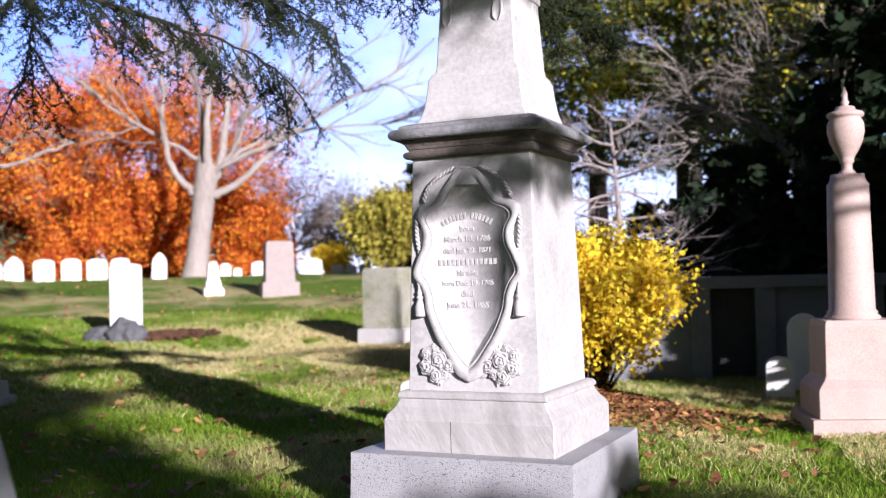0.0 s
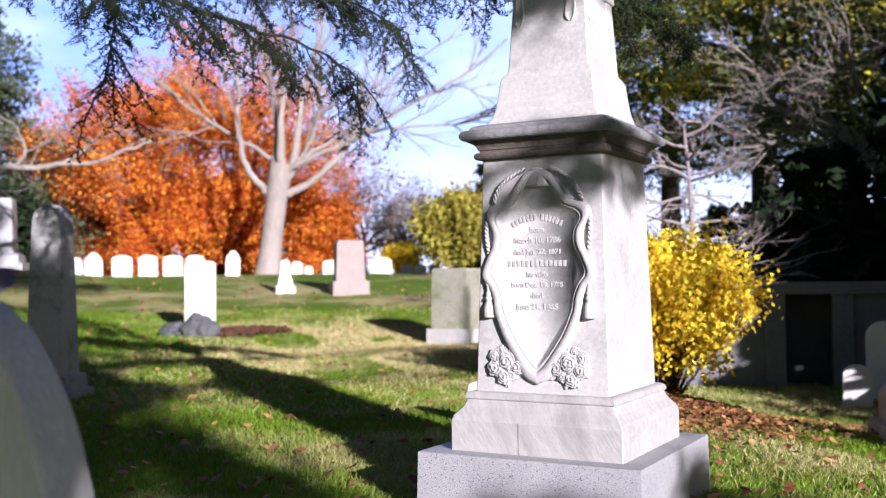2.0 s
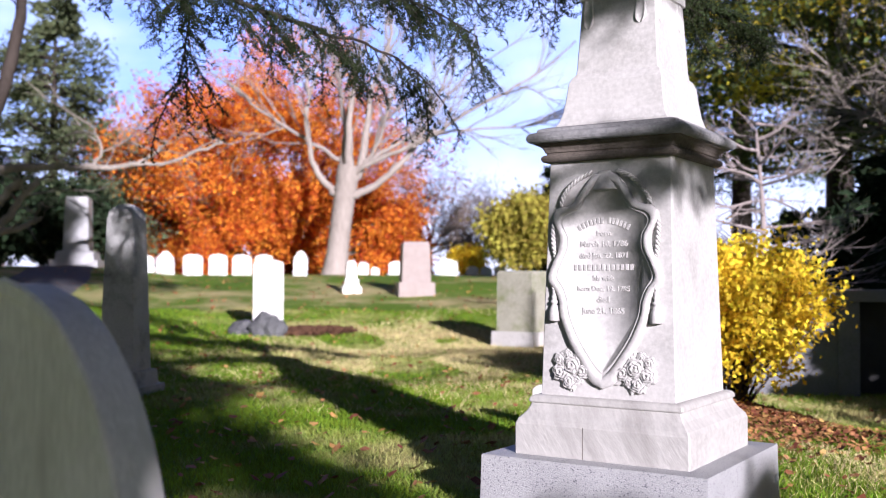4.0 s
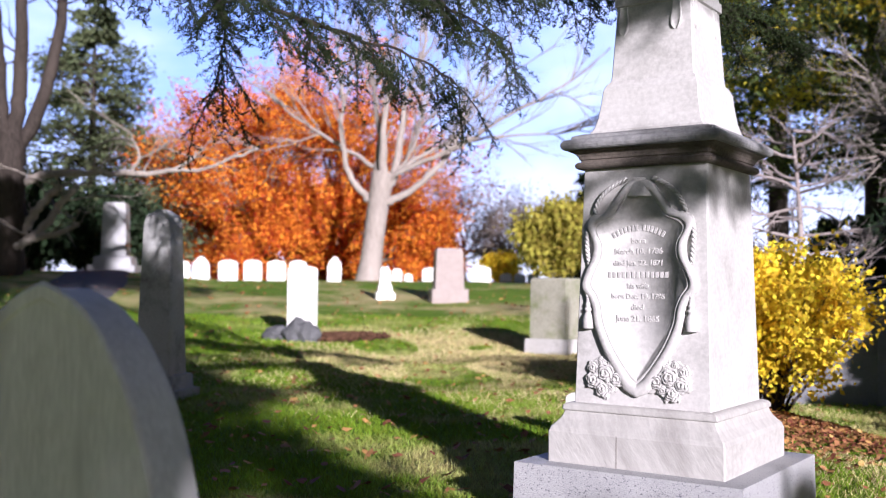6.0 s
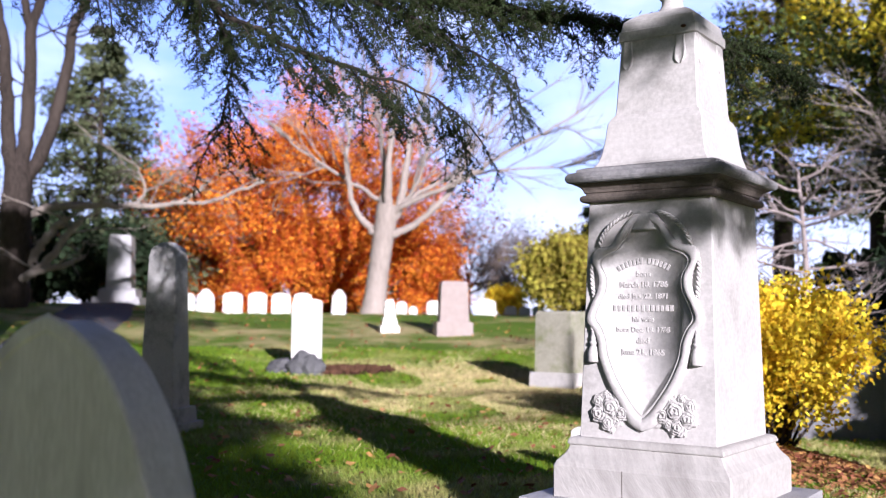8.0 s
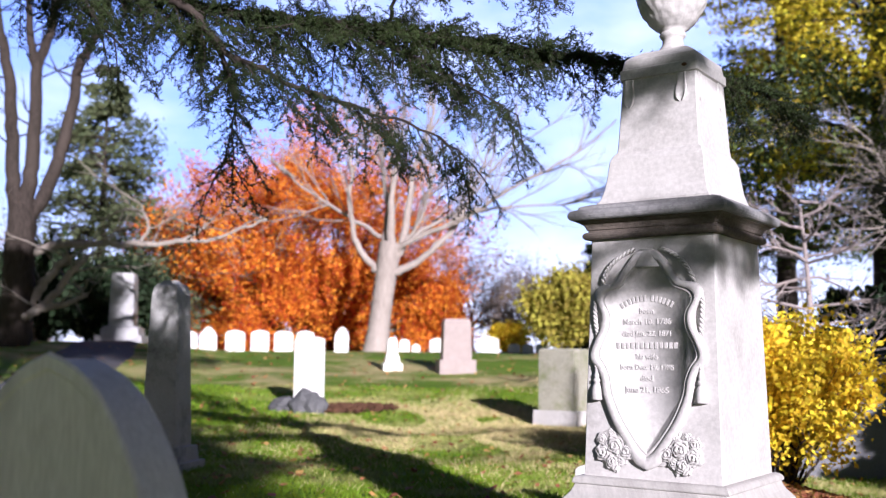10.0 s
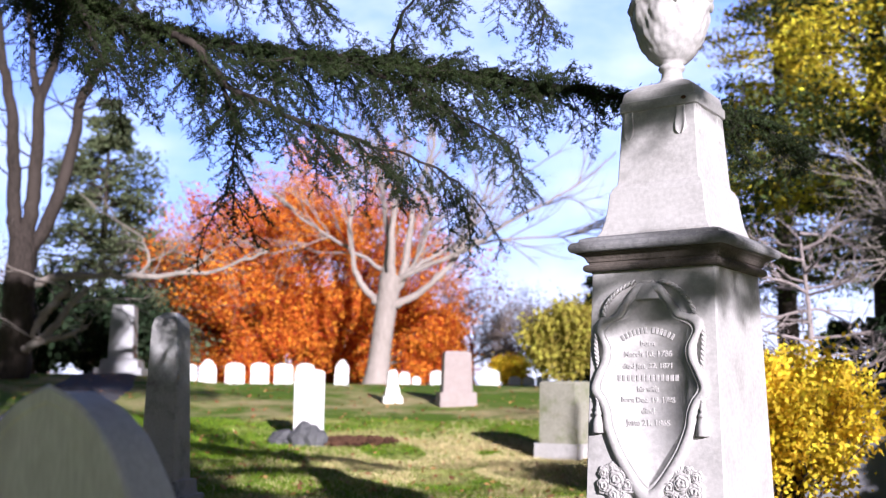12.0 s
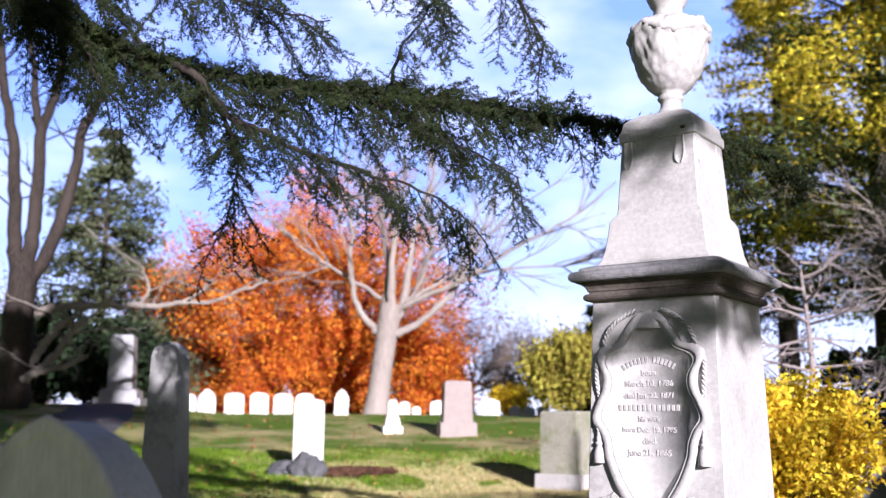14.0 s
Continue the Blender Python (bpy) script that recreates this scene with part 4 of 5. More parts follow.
def build_cedar():
    rng = np.random.default_rng(77)
    base = Vector((-4.7, 5.6, gz(-4.7, 5.6) - 0.1))
    th = thing("cedar_tree", Matrix.Translation(base), "dark green cedar with a drooping lower limb", "tree")
    h = np.linspace(0, 1, 10)
    V, F = tube_arrays([(np.stack([0.2 * h, 0.1 * h, 9.5 * h], 1), 0.26 * (1 - 0.75 * h) + 0.1 * np.exp(-h * 12))], 12)
    attach(new("trunk", fast_mesh("trunk", V, F, bark_dark, True)), th)
    off = np.array(base)
    guides = [
        ([(-4.6, 5.6, 4.6), (-3.9, 5.4, 4.15), (-3.2, 5.35, 3.77), (-2.82, 5.52, 3.50), (-2.4, 5.7, 3.31), (-2.0, 5.85, 3.23), (-1.6, 5.96, 3.17), (-1.2, 6.0, 3.15), (-0.8, 6.0, 3.10), (-0.42, 5.9, 3.01), (0.0, 5.85, 2.92), (0.36, 5.82, 2.86), (0.66, 5.8, 2.80), (0.92, 5.76, 2.74), (1.16, 5.7, 2.69), (1.39, 5.64, 2.59), (1.60, 5.58, 2.43)], 0.045, 0.006, 0.022, (0.30, 0.72)),
        ([(-2.1, 5.8, 3.24), (-1.84, 5.62, 3.08), (-1.67, 5.66, 2.86), (-1.45, 5.72, 2.77), (-1.25, 5.77, 2.67), (-0.89, 5.83, 2.56), (-0.48, 5.88, 2.42), (-0.2, 5.9, 2.22)], 0.026, 0.004, 0.04, (0.3, 0.62)),
        ([(-1.75, 5.68, 2.95), (-1.65, 5.72, 2.75), (-1.62, 5.75, 2.55), (-1.67, 5.76, 2.2)], 0.014, 0.003, 0.05, (0.25, 0.5)),
        ([(-1.0, 6.0, 3.12), (-0.72, 5.9, 2.95), (-0.3, 5.85, 2.72), (0.05, 5.82, 2.5)], 0.018, 0.003, 0.045, (0.28, 0.5)),
        ([(-2.6, 5.6, 3.42), (-2.45, 5.45, 3.2), (-2.35, 5.4, 3.0), (-2.2, 5.38, 2.84)], 0.016, 0.003, 0.05, (0.25, 0.45)),
        ([(-3.0, 5.4, 3.65), (-2.3, 5.5, 3.62), (-1.7, 5.7, 3.60), (-1.1, 5.85, 3.50)], 0.02, 0.004, 0.05, (0.25, 0.5)),
        ([(-0.75, 6.0, 3.1), (-0.68, 5.85, 3.28), (-0.52, 5.8, 3.50), (-0.35, 5.78, 3.75)], 0.014, 0.003, 0.06, (0.2, 0.35)),
        ([(-4.5, 5.7, 6.0), (-3.0, 5.7, 5.3), (-1.5, 5.65, 4.6), (-0.3, 5.6, 3.95), (0.0, 5.6, 3.6), (0.2, 5.6, 3.25)], 0.04, 0.004, 0.05, (0.25, 0.5)),
        ([(1.05, 5.68, 2.70), (1.16, 5.5, 2.60), (1.22, 5.46, 2.48), (1.25, 5.45, 2.36)], 0.008, 0.002, 0.05, (0.12, 0.25)),
        ([(-4.6, 5.5, 5.2), (-4.0, 5.2, 4.7), (-3.4, 5.2, 4.2), (-2.9, 5.3, 3.75), (-2.6, 5.5, 3.3)], 0.03, 0.004, 0.05, (0.3, 0.55)),
        ([(-4.5, 5.6, 5.5), (-3.2, 5.5, 4.6), (-2.2, 5.6, 4.0), (-1.4, 5.7, 3.72)], 0.03, 0.004, 0.035, (0.3, 0.6)),
        ([(-4.3, 5.5, 4.9), (-3.4, 5.6, 4.2), (-2.9, 5.7, 3.75), (-2.5, 5.8, 3.42)], 0.03, 0.004, 0.03, (0.3, 0.6)),
        ([(-4.4, 5.7, 5.9), (-3.0, 5.7, 5.1), (-1.3, 5.7, 4.35), (-0.65, 5.75, 3.85), (-0.35, 5.8, 3.55)], 0.03, 0.004, 0.035, (0.3, 0.55)),
        ([(-4.6, 5.7, 5.6), (-3.9, 6.2, 5.0), (-3.3, 6.6, 4.4), (-2.7, 6.9, 3.8), (-2.3, 7.0, 3.3)], 0.03, 0.004, 0.06, (0.3, 0.6)),
    ]
    for gi, (g, r0, r1, gap, (l0, l1)) in enumerate(guides):
        P = np.array([tuple(q) for q in spline(g, 6)]) - off
        P += np.random.default_rng(gi).normal(0, 0.008, P.shape)
        stem = [(P, np.linspace(r0, r1, len(P)))]
        V, F = tube_arrays(stem, 8)
        bough = attach(new("limb", fast_mesh("limb", V, F, bark_dark, True)), th)
        lines, tufts = [], []
        seg = np.concatenate([[0], np.cumsum(np.linalg.norm(np.diff(P, axis=0), axis=1))])
        s = 0.9 if gi in (0, 7) else 0.12
        while s < seg[-1]:
            q = np.array([np.interp(s, seg, P[:, k]) for k in range(3)])
            ax = np.array([np.interp(s + 0.05, seg, P[:, k]) for k in range(3)]) - np.array([np.interp(s - 0.05, seg, P[:, k]) for k in range(3)])
            ax /= np.linalg.norm(ax) + 1e-9
            a = rng.uniform(0, math.tau)
            wx = q[0] + off[0]
            L = rng.uniform(l0, l1)
            if gi == 0:
                L *= 1.0 if wx < -0.2 else (0.62 if wx < 0.6 else 0.38)
            d = ax * rng.uniform(0.25, 0.8) + np.array([rng.normal(0, 0.35), 0.6 * math.cos(a), -0.55 + 0.55 * math.sin(a)])
            if d[2] > 0:
                L *= 0.4
            spray(rng, q, d, L, lines, tufts, 0.85)
            if gi == 0:
                for _ in range(2):
                    up = ax * rng.uniform(0.2, 1.0) + np.array([rng.normal(0, 0.5), rng.normal(0, 0.9), rng.uniform(0.0, 0.55)])
                    spray(rng, q, up, rng.uniform(0.08, 0.22), lines, tufts, 1.0)
            s += gap * rng.uniform(0.6, 1.4) * (2.2 if gi == 0 and wx > 0.5 else 1.35)
        V, F = tube_arrays(lines, 3)
        tw = attach(new("twig_mass", fast_mesh("twig_mass", V, F, bark_dark, True)), bough)
        tw["kind"] = "stuff"
        tufts.append(needles_on(rng, P[len(P) // 4:], 0.007 if gi == 0 else 0.01, 3, 0.03 if gi == 0 else 0.018))
        V, F = leaf_arrays(rng, np.concatenate(tufts), 0.0052, 6.0)
        lf = attach(new("needles", fast_mesh("needles", V, F, cedar_leaf)), bough)
        lf["kind"] = "stuff"
    # upper crown, out of the walk's view, that throws the dapple on the knoll
    lines, tips = [], []
    for i in range(12):
        a = i * 2.4
        grow(rng, np.array([0.15, 0.1, 6.6 + 0.24 * i]), (math.cos(a), math.sin(a), 0.12), 2.0 - 0.09 * i, 0.04, 2, 4, 0.6, 0.5, -0.02, 0.1, lines, tips, 0.0)
    V, F = tube_arrays(lines, 5)
    attach(new("crown_boughs", fast_mesh("crown_boughs", V, F, bark_dark, True)), th)
    V, F = leaf_arrays(rng, crown_points(rng, tips, 9, 0.12), 0.09, 2.0)
    attach(new("crown", fast_mesh("crown", V, F, cedar_leaf)), th)


build_cedar()


# ------------------------------------------------------------ trees and shrubs
def stemmed_tree():
    """Dark tree by the drive: a short bole that forks into three leaning stems, with low limbs in paler bark for the
    sun on them.
    """
    rng = np.random.default_rng(5)
    b = Vector((-12.9, 25.2, gz(-12.9, 25.2) - 0.1))
    th = thing("forked_tree", Matrix.Translation(b), "dark bare forked tree beside the drive", "tree")
    off = np.array(b)
    stems = [
        ([(-12.7, 25.1, 0.9), (-12.55, 25.05, 2.4), (-12.54, 25.03, 3.6), (-12.53, 25.04, 4.9)], 0.46, 0.34),
        ([(-12.56, 25.02, 4.4), (-12.75, 24.93, 5.3), (-12.85, 24.88, 6.9), (-13.03, 24.8, 8.4), (-13.3, 24.6, 9.9), (-13.6, 24.5, 12.0)], 0.21, 0.09),
        ([(-12.52, 25.04, 4.6), (-12.42, 25.09, 5.5), (-12.36, 25.1, 6.9), (-12.37, 25.1, 8.5), (-12.1, 25.25, 9.8), (-12.05, 25.3, 12.0)], 0.22, 0.09),
        ([(-12.37, 25.1, 8.2), (-12.6, 25.0, 9.6), (-12.8, 24.9, 11.5)], 0.13, 0.06),
        ([(-12.45, 25.07, 4.4), (-12.0, 25.3, 5.4), (-11.75, 25.4, 6.5), (-11.55, 25.5, 7.6), (-11.44, 25.55, 8.7), (-11.05, 25.7, 9.8), (-10.6, 25.9, 11.6)], 0.2, 0.09),
        ([(-12.5, 25.0, 2.1), (-12.16, 25.1, 2.5), (-11.78, 25.2, 3.1), (-11.35, 25.3, 3.6)], 0.15, 0.09),
        ([(-12.4, 25.0, 1.9), (-11.76, 25.2, 2.5), (-11.41, 25.4, 3.1), (-11.0, 25.6, 3.65)], 0.13, 0.07),
        ([(-12.4, 24.9, 2.0), (-11.82, 25.1, 2.25), (-11.36, 25.2, 2.35), (-10.9, 25.4, 2.6)], 0.12, 0.06),
        ([(-12.42, 25.1, 3.6), (-11.77, 25.4, 3.87), (-10.98, 25.76, 3.95), (-9.57, 26.3, 4.0), (-8.83, 26.57, 4.15), (-8.06, 26.8, 4.2), (-6.7, 27.2, 4.8)], 0.12, 0.035),
        ([(-9.96, 26.2, 4.0), (-9.68, 26.3, 4.4), (-9.87, 26.2, 5.1)], 0.06, 0.02),
        ([(-8.83, 26.57, 4.15), (-8.43, 26.7, 4.4), (-8.1, 26.8, 4.8)], 0.05, 0.02),
    ]
    for k, (g, r0, r1) in enumerate(stems):
        P = np.array([tuple(q) for q in spline(g, 6)]) - off
        P += rng.normal(0, 0.02, P.shape)
        V, F = tube_arrays([(P, np.linspace(r0, r1, len(P)))], 10)
        # low limbs and their twigs: sunlight put in as a paler bark colour
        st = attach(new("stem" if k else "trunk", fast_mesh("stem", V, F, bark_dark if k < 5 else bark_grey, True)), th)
        if k:
            lines, tips = [], []
            for i in range(7 if k < 5 else 4):
                a = rng.uniform(0, math.tau)
                q = P[rng.integers(len(P) // 3, len(P))]
                grow(rng, q, (math.cos(a), math.sin(a), 0.5), rng.uniform(0.9, 1.8), 0.035, 2, 3, 0.6, 0.6, 0.0, 0.13, lines, tips, 0.1)
            V, F = tube_arrays(lines, 3)
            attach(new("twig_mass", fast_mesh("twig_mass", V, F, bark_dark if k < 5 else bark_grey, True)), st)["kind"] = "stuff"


stemmed_tree()


def bare_tree():
    """Pale tree on the knoll: a stout bole, upright leaders, a crooked left limb and long rising limbs to the right."""
    rng = np.random.default_rng(12)
    p = polar(-7.55, 34)
    z0 = gz(p.x, p.y) - 0.1
    th = thing("bare_pale_tree", pose(p.x, p.y, z0), "pale bare-limbed deciduous tree on the knoll", "tree")
    h = np.linspace(0, 1, 12)
    V, F = tube_arrays([(np.stack([0.44 * h ** 1.2, 0.05 * h, 3.75 * h], 1), 0.36 - 0.02 * h + 0.16 * np.exp(-h * 9) + 0.05 * h ** 3)], 18)
    attach(new("trunk", fast_mesh("trunk", V, F, bark_pale, True)), th)
    limbs = [
        ([(0.15, 0, 2.7), (-0.07, 0, 2.87), (-0.49, -0.1, 3.37), (-0.83, -0.1, 4.11), (-0.98, -0.2, 5.36), (-0.9, -0.2, 6.14), (-1.05, -0.3, 7.3), (-1.2, -0.4, 9.0)], 0.15),
        ([(0.3, 0.2, 3.7), (0.0, 0.3, 4.0), (-0.82, 0.5, 4.55), (-2.09, 0.8, 5.34), (-3.09, 1.0, 6.04), (-3.9, 1.2, 6.7)], 0.10),
        ([(0.3, 0.1, 3.5), (0.26, 0.2, 4.0), (0.27, 0.3, 5.0), (0.11, 0.4, 6.2), (-0.12, 0.6, 7.3), (-0.3, 0.8, 9.3)], 0.17),
        ([(0.45, -0.1, 3.5), (0.49, -0.2, 4.3), (0.5, -0.3, 5.4), (0.8, -0.4, 7.3), (0.9, -0.6, 9.4)], 0.18),
        ([(0.6, 0, 3.3), (0.8, 0.1, 3.7), (0.99, 0.3, 5.0), (1.14, 0.5, 6.3), (1.67, 0.8, 8.0), (1.85, 1.0, 9.6)], 0.19),
        ([(0.6, 0.1, 3.4), (0.75, 0.1, 3.65), (1.23, 0.0, 4.12), (1.61, -0.2, 5.0), (1.86, -0.3, 5.9), (2.1, -0.5, 7.0)], 0.10),
        ([(0.4, 0, 2.6), (0.72, 0, 2.8), (1.32, 0.1, 3.12), (2.21, 0.2, 3.87), (2.72, 0.3, 4.51), (3.23, 0.4, 5.77), (3.65, 0.5, 6.8), (4.2, 0.5, 8.7)], 0.16),
        ([(0.6, 0, 3.4), (0.9, -0.2, 3.65), (1.72, -0.4, 4.0), (2.59, -0.6, 4.38), (3.61, -0.8, 4.88), (4.63, -1.0, 5.52), (5.67, -1.1, 6.03), (6.96, -1.2, 6.8), (7.9, -1.3, 7.6)], 0.11),
        ([(0.7, 0.2, 3.5), (1.1, 0.5, 4.0), (1.85, 0.9, 4.51), (2.85, 1.4, 5.15), (4.02, 1.9, 6.8), (4.9, 2.2, 7.7)], 0.10),
        ([(2.75, 0.3, 4.55), (3.6, 0.4, 4.9), (4.62, 0.5, 5.05), (6.2, 0.4, 5.1), (7.2, 0.3, 5.5)], 0.06),
    ]
    for g, r in limbs:
        P = np.array([tuple(q) for q in spline(g, 4)])
        P += rng.normal(0, 0.022, P.shape)
        V, F = tube_arrays([(P, np.linspace(r, 0.022, len(P)))], 9)
        lb = attach(new("limb", fast_mesh("limb", V, F, bark_pale, True)), th)
        lines, tips = [], []
        for k in range(11):
            i = rng.integers(len(P) // 3, len(P) - 1)
            d = (P[i + 1] - P[i - 1]) / np.linalg.norm(P[i + 1] - P[i - 1]) * 1.1 + rng.normal(0, 0.5, 3) + (0, 0, 0.25)
            grow(rng, P[i], d, rng.uniform(1.2, 2.4), 0.035, 2, 4, 0.45, 0.6, 0.01, 0.1, lines, tips, 0.1)
        V, F = tube_arrays(lines, 3)
        attach(new("twig_mass", fast_mesh("twig_mass", V, F, bark_pale, True)), lb)["kind"] = "stuff"


bare_tree()
for az, d, hh, L, seed in [(-13.6, 44, 2.6, 4.3, 3), (-10.2, 48, 3.4, 5.4, 5), (-6.9, 45, 1.4, 2.6, 7), (-16.1, 47, 1.2, 2.3, 8), (-12.0, 42, 0.8, 2.5, 9), (-8.2, 43, 0.9, 2.4, 10)]:
    tree("orange_oak_tree", az, d, "orange-leaved autumn oak with a crown near the ground", "tree", bark_grey, orange_leaf, seed, hh, 0.3, 11, L, 2, 6, per=30, leaf_size=0.08, leaf_spread=0.27, rise=(-0.15, 1.7), up=0.05, group="orange oaks")
for az, d, L, seed in [(-2.2, 62, 4.2, 41), (0.6, 66, 3.6, 42), (3.2, 70, 4.2, 43), (5.5, 60, 3.5, 46), (-25, 75, 4.5, 44), (-28.5, 60, 4.5, 45), (-19.5, 80, 4.2, 47), (9, 75, 5, 48)]:
    tree("bare_far_tree", az, d, "grey-brown bare tree in the far wood", "tree", far_twig, far_twig, seed, 2.2, 0.2, 10, L * 0.72, 3, 5, per=2, leaf_size=0.07, leaf_spread=0.25, rise=(0.0, 1.5), group="far bare trees")
shrub("golden_shrub", -0.1, 40, "golden yellow shrub behind the crest", bark_grey, yellow_leaf, 51, 1.2, 0.4, 14, 4, 0.10, leaf_spread=0.14)
shrub("olive_shrub", 3.0, 30, "olive-yellow leafy shrub behind the crest", bark_grey, olive_leaf, 52, 2.4, 0.8, 18, 4, 0.10, leaf_spread=0.2)
shrub("olive_shrub", 5.6, 31, "olive-yellow leafy shrub behind the crest", bark_grey, olive_leaf, 53, 2.7, 1.3, 18, 5, 0.10, leaf_spread=0.2)
conifer("dark_pine", 5.6, 52, "dark round-topped pine beyond the shrubs", bark_dark, dark_leaf, 29, 7.5, 2.6, 12, 0.1, 40, 0.2)
conifer("white_pine", 20, 27, "tall dark pine, upper sprays coloured a sunlit yellow", bark_dark, pine_leaf, 21, 19, 5.0, 26, 0.24, 100, 0.065, leaf2=pine_sunlit_yellow)
conifer("white_pine", 28, 23, "tall dark pine beside the tomb", bark_dark, pine_leaf, 22, 18, 4.6, 24, 0.14, 90, 0.075)
conifer("white_pine", 15.0, 34, "tall pine with yellow-green sprays", bark_dark, pine_leaf, 23, 18, 4.6, 22, 0.26, 100, 0.07, leaf2=pine_sunlit_yellow)
conifer("white_pine", 24, 36, "tall dark pine with a bare lower trunk", bark_dark, pine_leaf, 26, 20, 5, 22, 0.24, 70, 0.085, leaf2=pine_sunlit_yellow)
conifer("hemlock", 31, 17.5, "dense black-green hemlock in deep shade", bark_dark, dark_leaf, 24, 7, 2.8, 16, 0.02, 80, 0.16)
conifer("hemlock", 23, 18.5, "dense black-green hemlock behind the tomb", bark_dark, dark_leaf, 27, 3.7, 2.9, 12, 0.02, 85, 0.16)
conifer("spruce", -22.6, 42, "blue-green spruce beyond the drive", bark_dark, spruce_leaf, 35, 11.2, 4.6, 26, 0.05, 34, 0.10)
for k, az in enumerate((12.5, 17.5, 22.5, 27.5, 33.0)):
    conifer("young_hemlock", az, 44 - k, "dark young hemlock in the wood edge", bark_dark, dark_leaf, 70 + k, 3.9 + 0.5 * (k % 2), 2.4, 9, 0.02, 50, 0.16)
shrub("evergreen_hedge", -22.0, 40, "dark evergreen undergrowth behind the drive", bark_grey, dark_leaf, 54, 3.0, 2.6, 26, 3, 0.2, leaf_spread=0.25)
shrub("evergreen_hedge", -26.0, 36, "dark evergreen undergrowth behind the drive", bark_grey, dark_leaf, 55, 3.0, 2.6, 26, 3, 0.2, leaf_spread=0.25)
conifer("shade_hemlock", 0, 0, "tall hemlock that shades the tomb", bark_dark, dark_leaf, 28, 5.8, 2.9, 15, 0.04, 60, 0.24, place=pose(9.2, 6.2, -0.1))
conifer("shade_hemlock", 0, 0, "tall hemlock at the edge of the dark wood", bark_dark, dark_leaf, 30, 10.5, 3.2, 18, 0.05, 45, 0.28, place=pose(12.6, 8.2, -0.1))
shrub("forsythia_bush", 14.3, 9.6, "yellow-leaved forsythia bush in the sun", bark_dark, yellow_leaf, 31, 1.55, 0.55, 40, 4, 0.034, leaf_spread=0.075)


def dogwood():
    """Bare layered tree: level boughs one over the other, with upturned twigs."""
    rng = np.random.default_rng(33)
    th = thing("dogwood", on_ground(15.7, 14.5, 0, 0.1), "bare pale dogwood with layered twigs", "tree")
    h = np.linspace(0, 1, 9)
    V, F = tube_arrays([(np.stack([0.12 * np.sin(h * 3), 0 * h, 3.7 * h], 1), 0.075 * (1 - 0.75 * h))], 10)
    attach(new("trunk", fast_mesh("trunk", V, F, twig_pale, True)), th)
    for i in range(30):
        z = 1.35 + 2.5 * (i / 30) + rng.uniform(-0.08, 0.08)
        a = i * 2.4 + rng.uniform(-0.3, 0.3)
        L = (1.25 - 0.22 * (z - 1.3)) * rng.uniform(0.75, 1.15)
        lines, tips = [], []
        grow(rng, (0.12 * math.sin(z * 0.8), 0, z), (math.cos(a), math.sin(a), 0.12), L, 0.024, 2, 6, 0.6, 0.5, 0.015, 0.1, lines, tips, 0.12)
        V, F = tube_arrays(lines[:1], 6)
        lb = attach(new("limb", fast_mesh("limb", V, F, twig_pale, True)), th)
        V, F = tube_arrays(lines[1:], 3)
        attach(new("twig_mass", fast_mesh("twig_mass", V, F, twig_pale, True)), lb)["kind"] = "stuff"


dogwood()
tree("grey_bare_tree", 25.6, 20, "grey bare tree with crooked sunlit limbs before the pines", "tree", bark_grey, None, 91, 4.0, 0.13, 11, 2.3, 3, 5, spread=0.75, rise=(0.2, 1.5), up=0.1)
tree("shade_tree", 0, 0, "low flat-crowned tree that shades the pedestal's foot", "tree", bark_dark, pine_leaf, 67, 3.75, 0.1, 14, 0.75, 2, 4, per=9, leaf_size=0.11, leaf_spread=0.1, rise=(-0.25, 0.1), up=0.0, place=pose(6.1, -8.8, -0.05))
tree("shade_tree", 0, 0, "broad-crowned tree that shades the near lawn", "tree", bark_dark, pine_leaf, 61, 6.2, 0.1, 14, 0.85, 2, 4, per=9, leaf_size=0.11, leaf_spread=0.14, rise=(-0.15, 0.8), place=pose(5.0, -12.2, -0.05))
tree("shade_tree", 0, 0, "broad-crowned tree that shades the near lawn", "tree", bark_dark, pine_leaf, 65, 4.1, 0.1, 14, 0.9, 2, 4, per=6, leaf_size=0.11, leaf_spread=0.14, rise=(-0.1, 0.8), place=pose(-0.5, -7.6, -0.05))
tree("shade_tree", 0, 0, "broad-crowned tree that shades the near lawn", "tree", bark_dark, pine_leaf, 64, 6.5, 0.14, 14, 0.95, 2, 4, per=6, leaf_size=0.12, leaf_spread=0.15, rise=(-0.3, 0.5), place=pose(3.1, -9.2, -0.05))


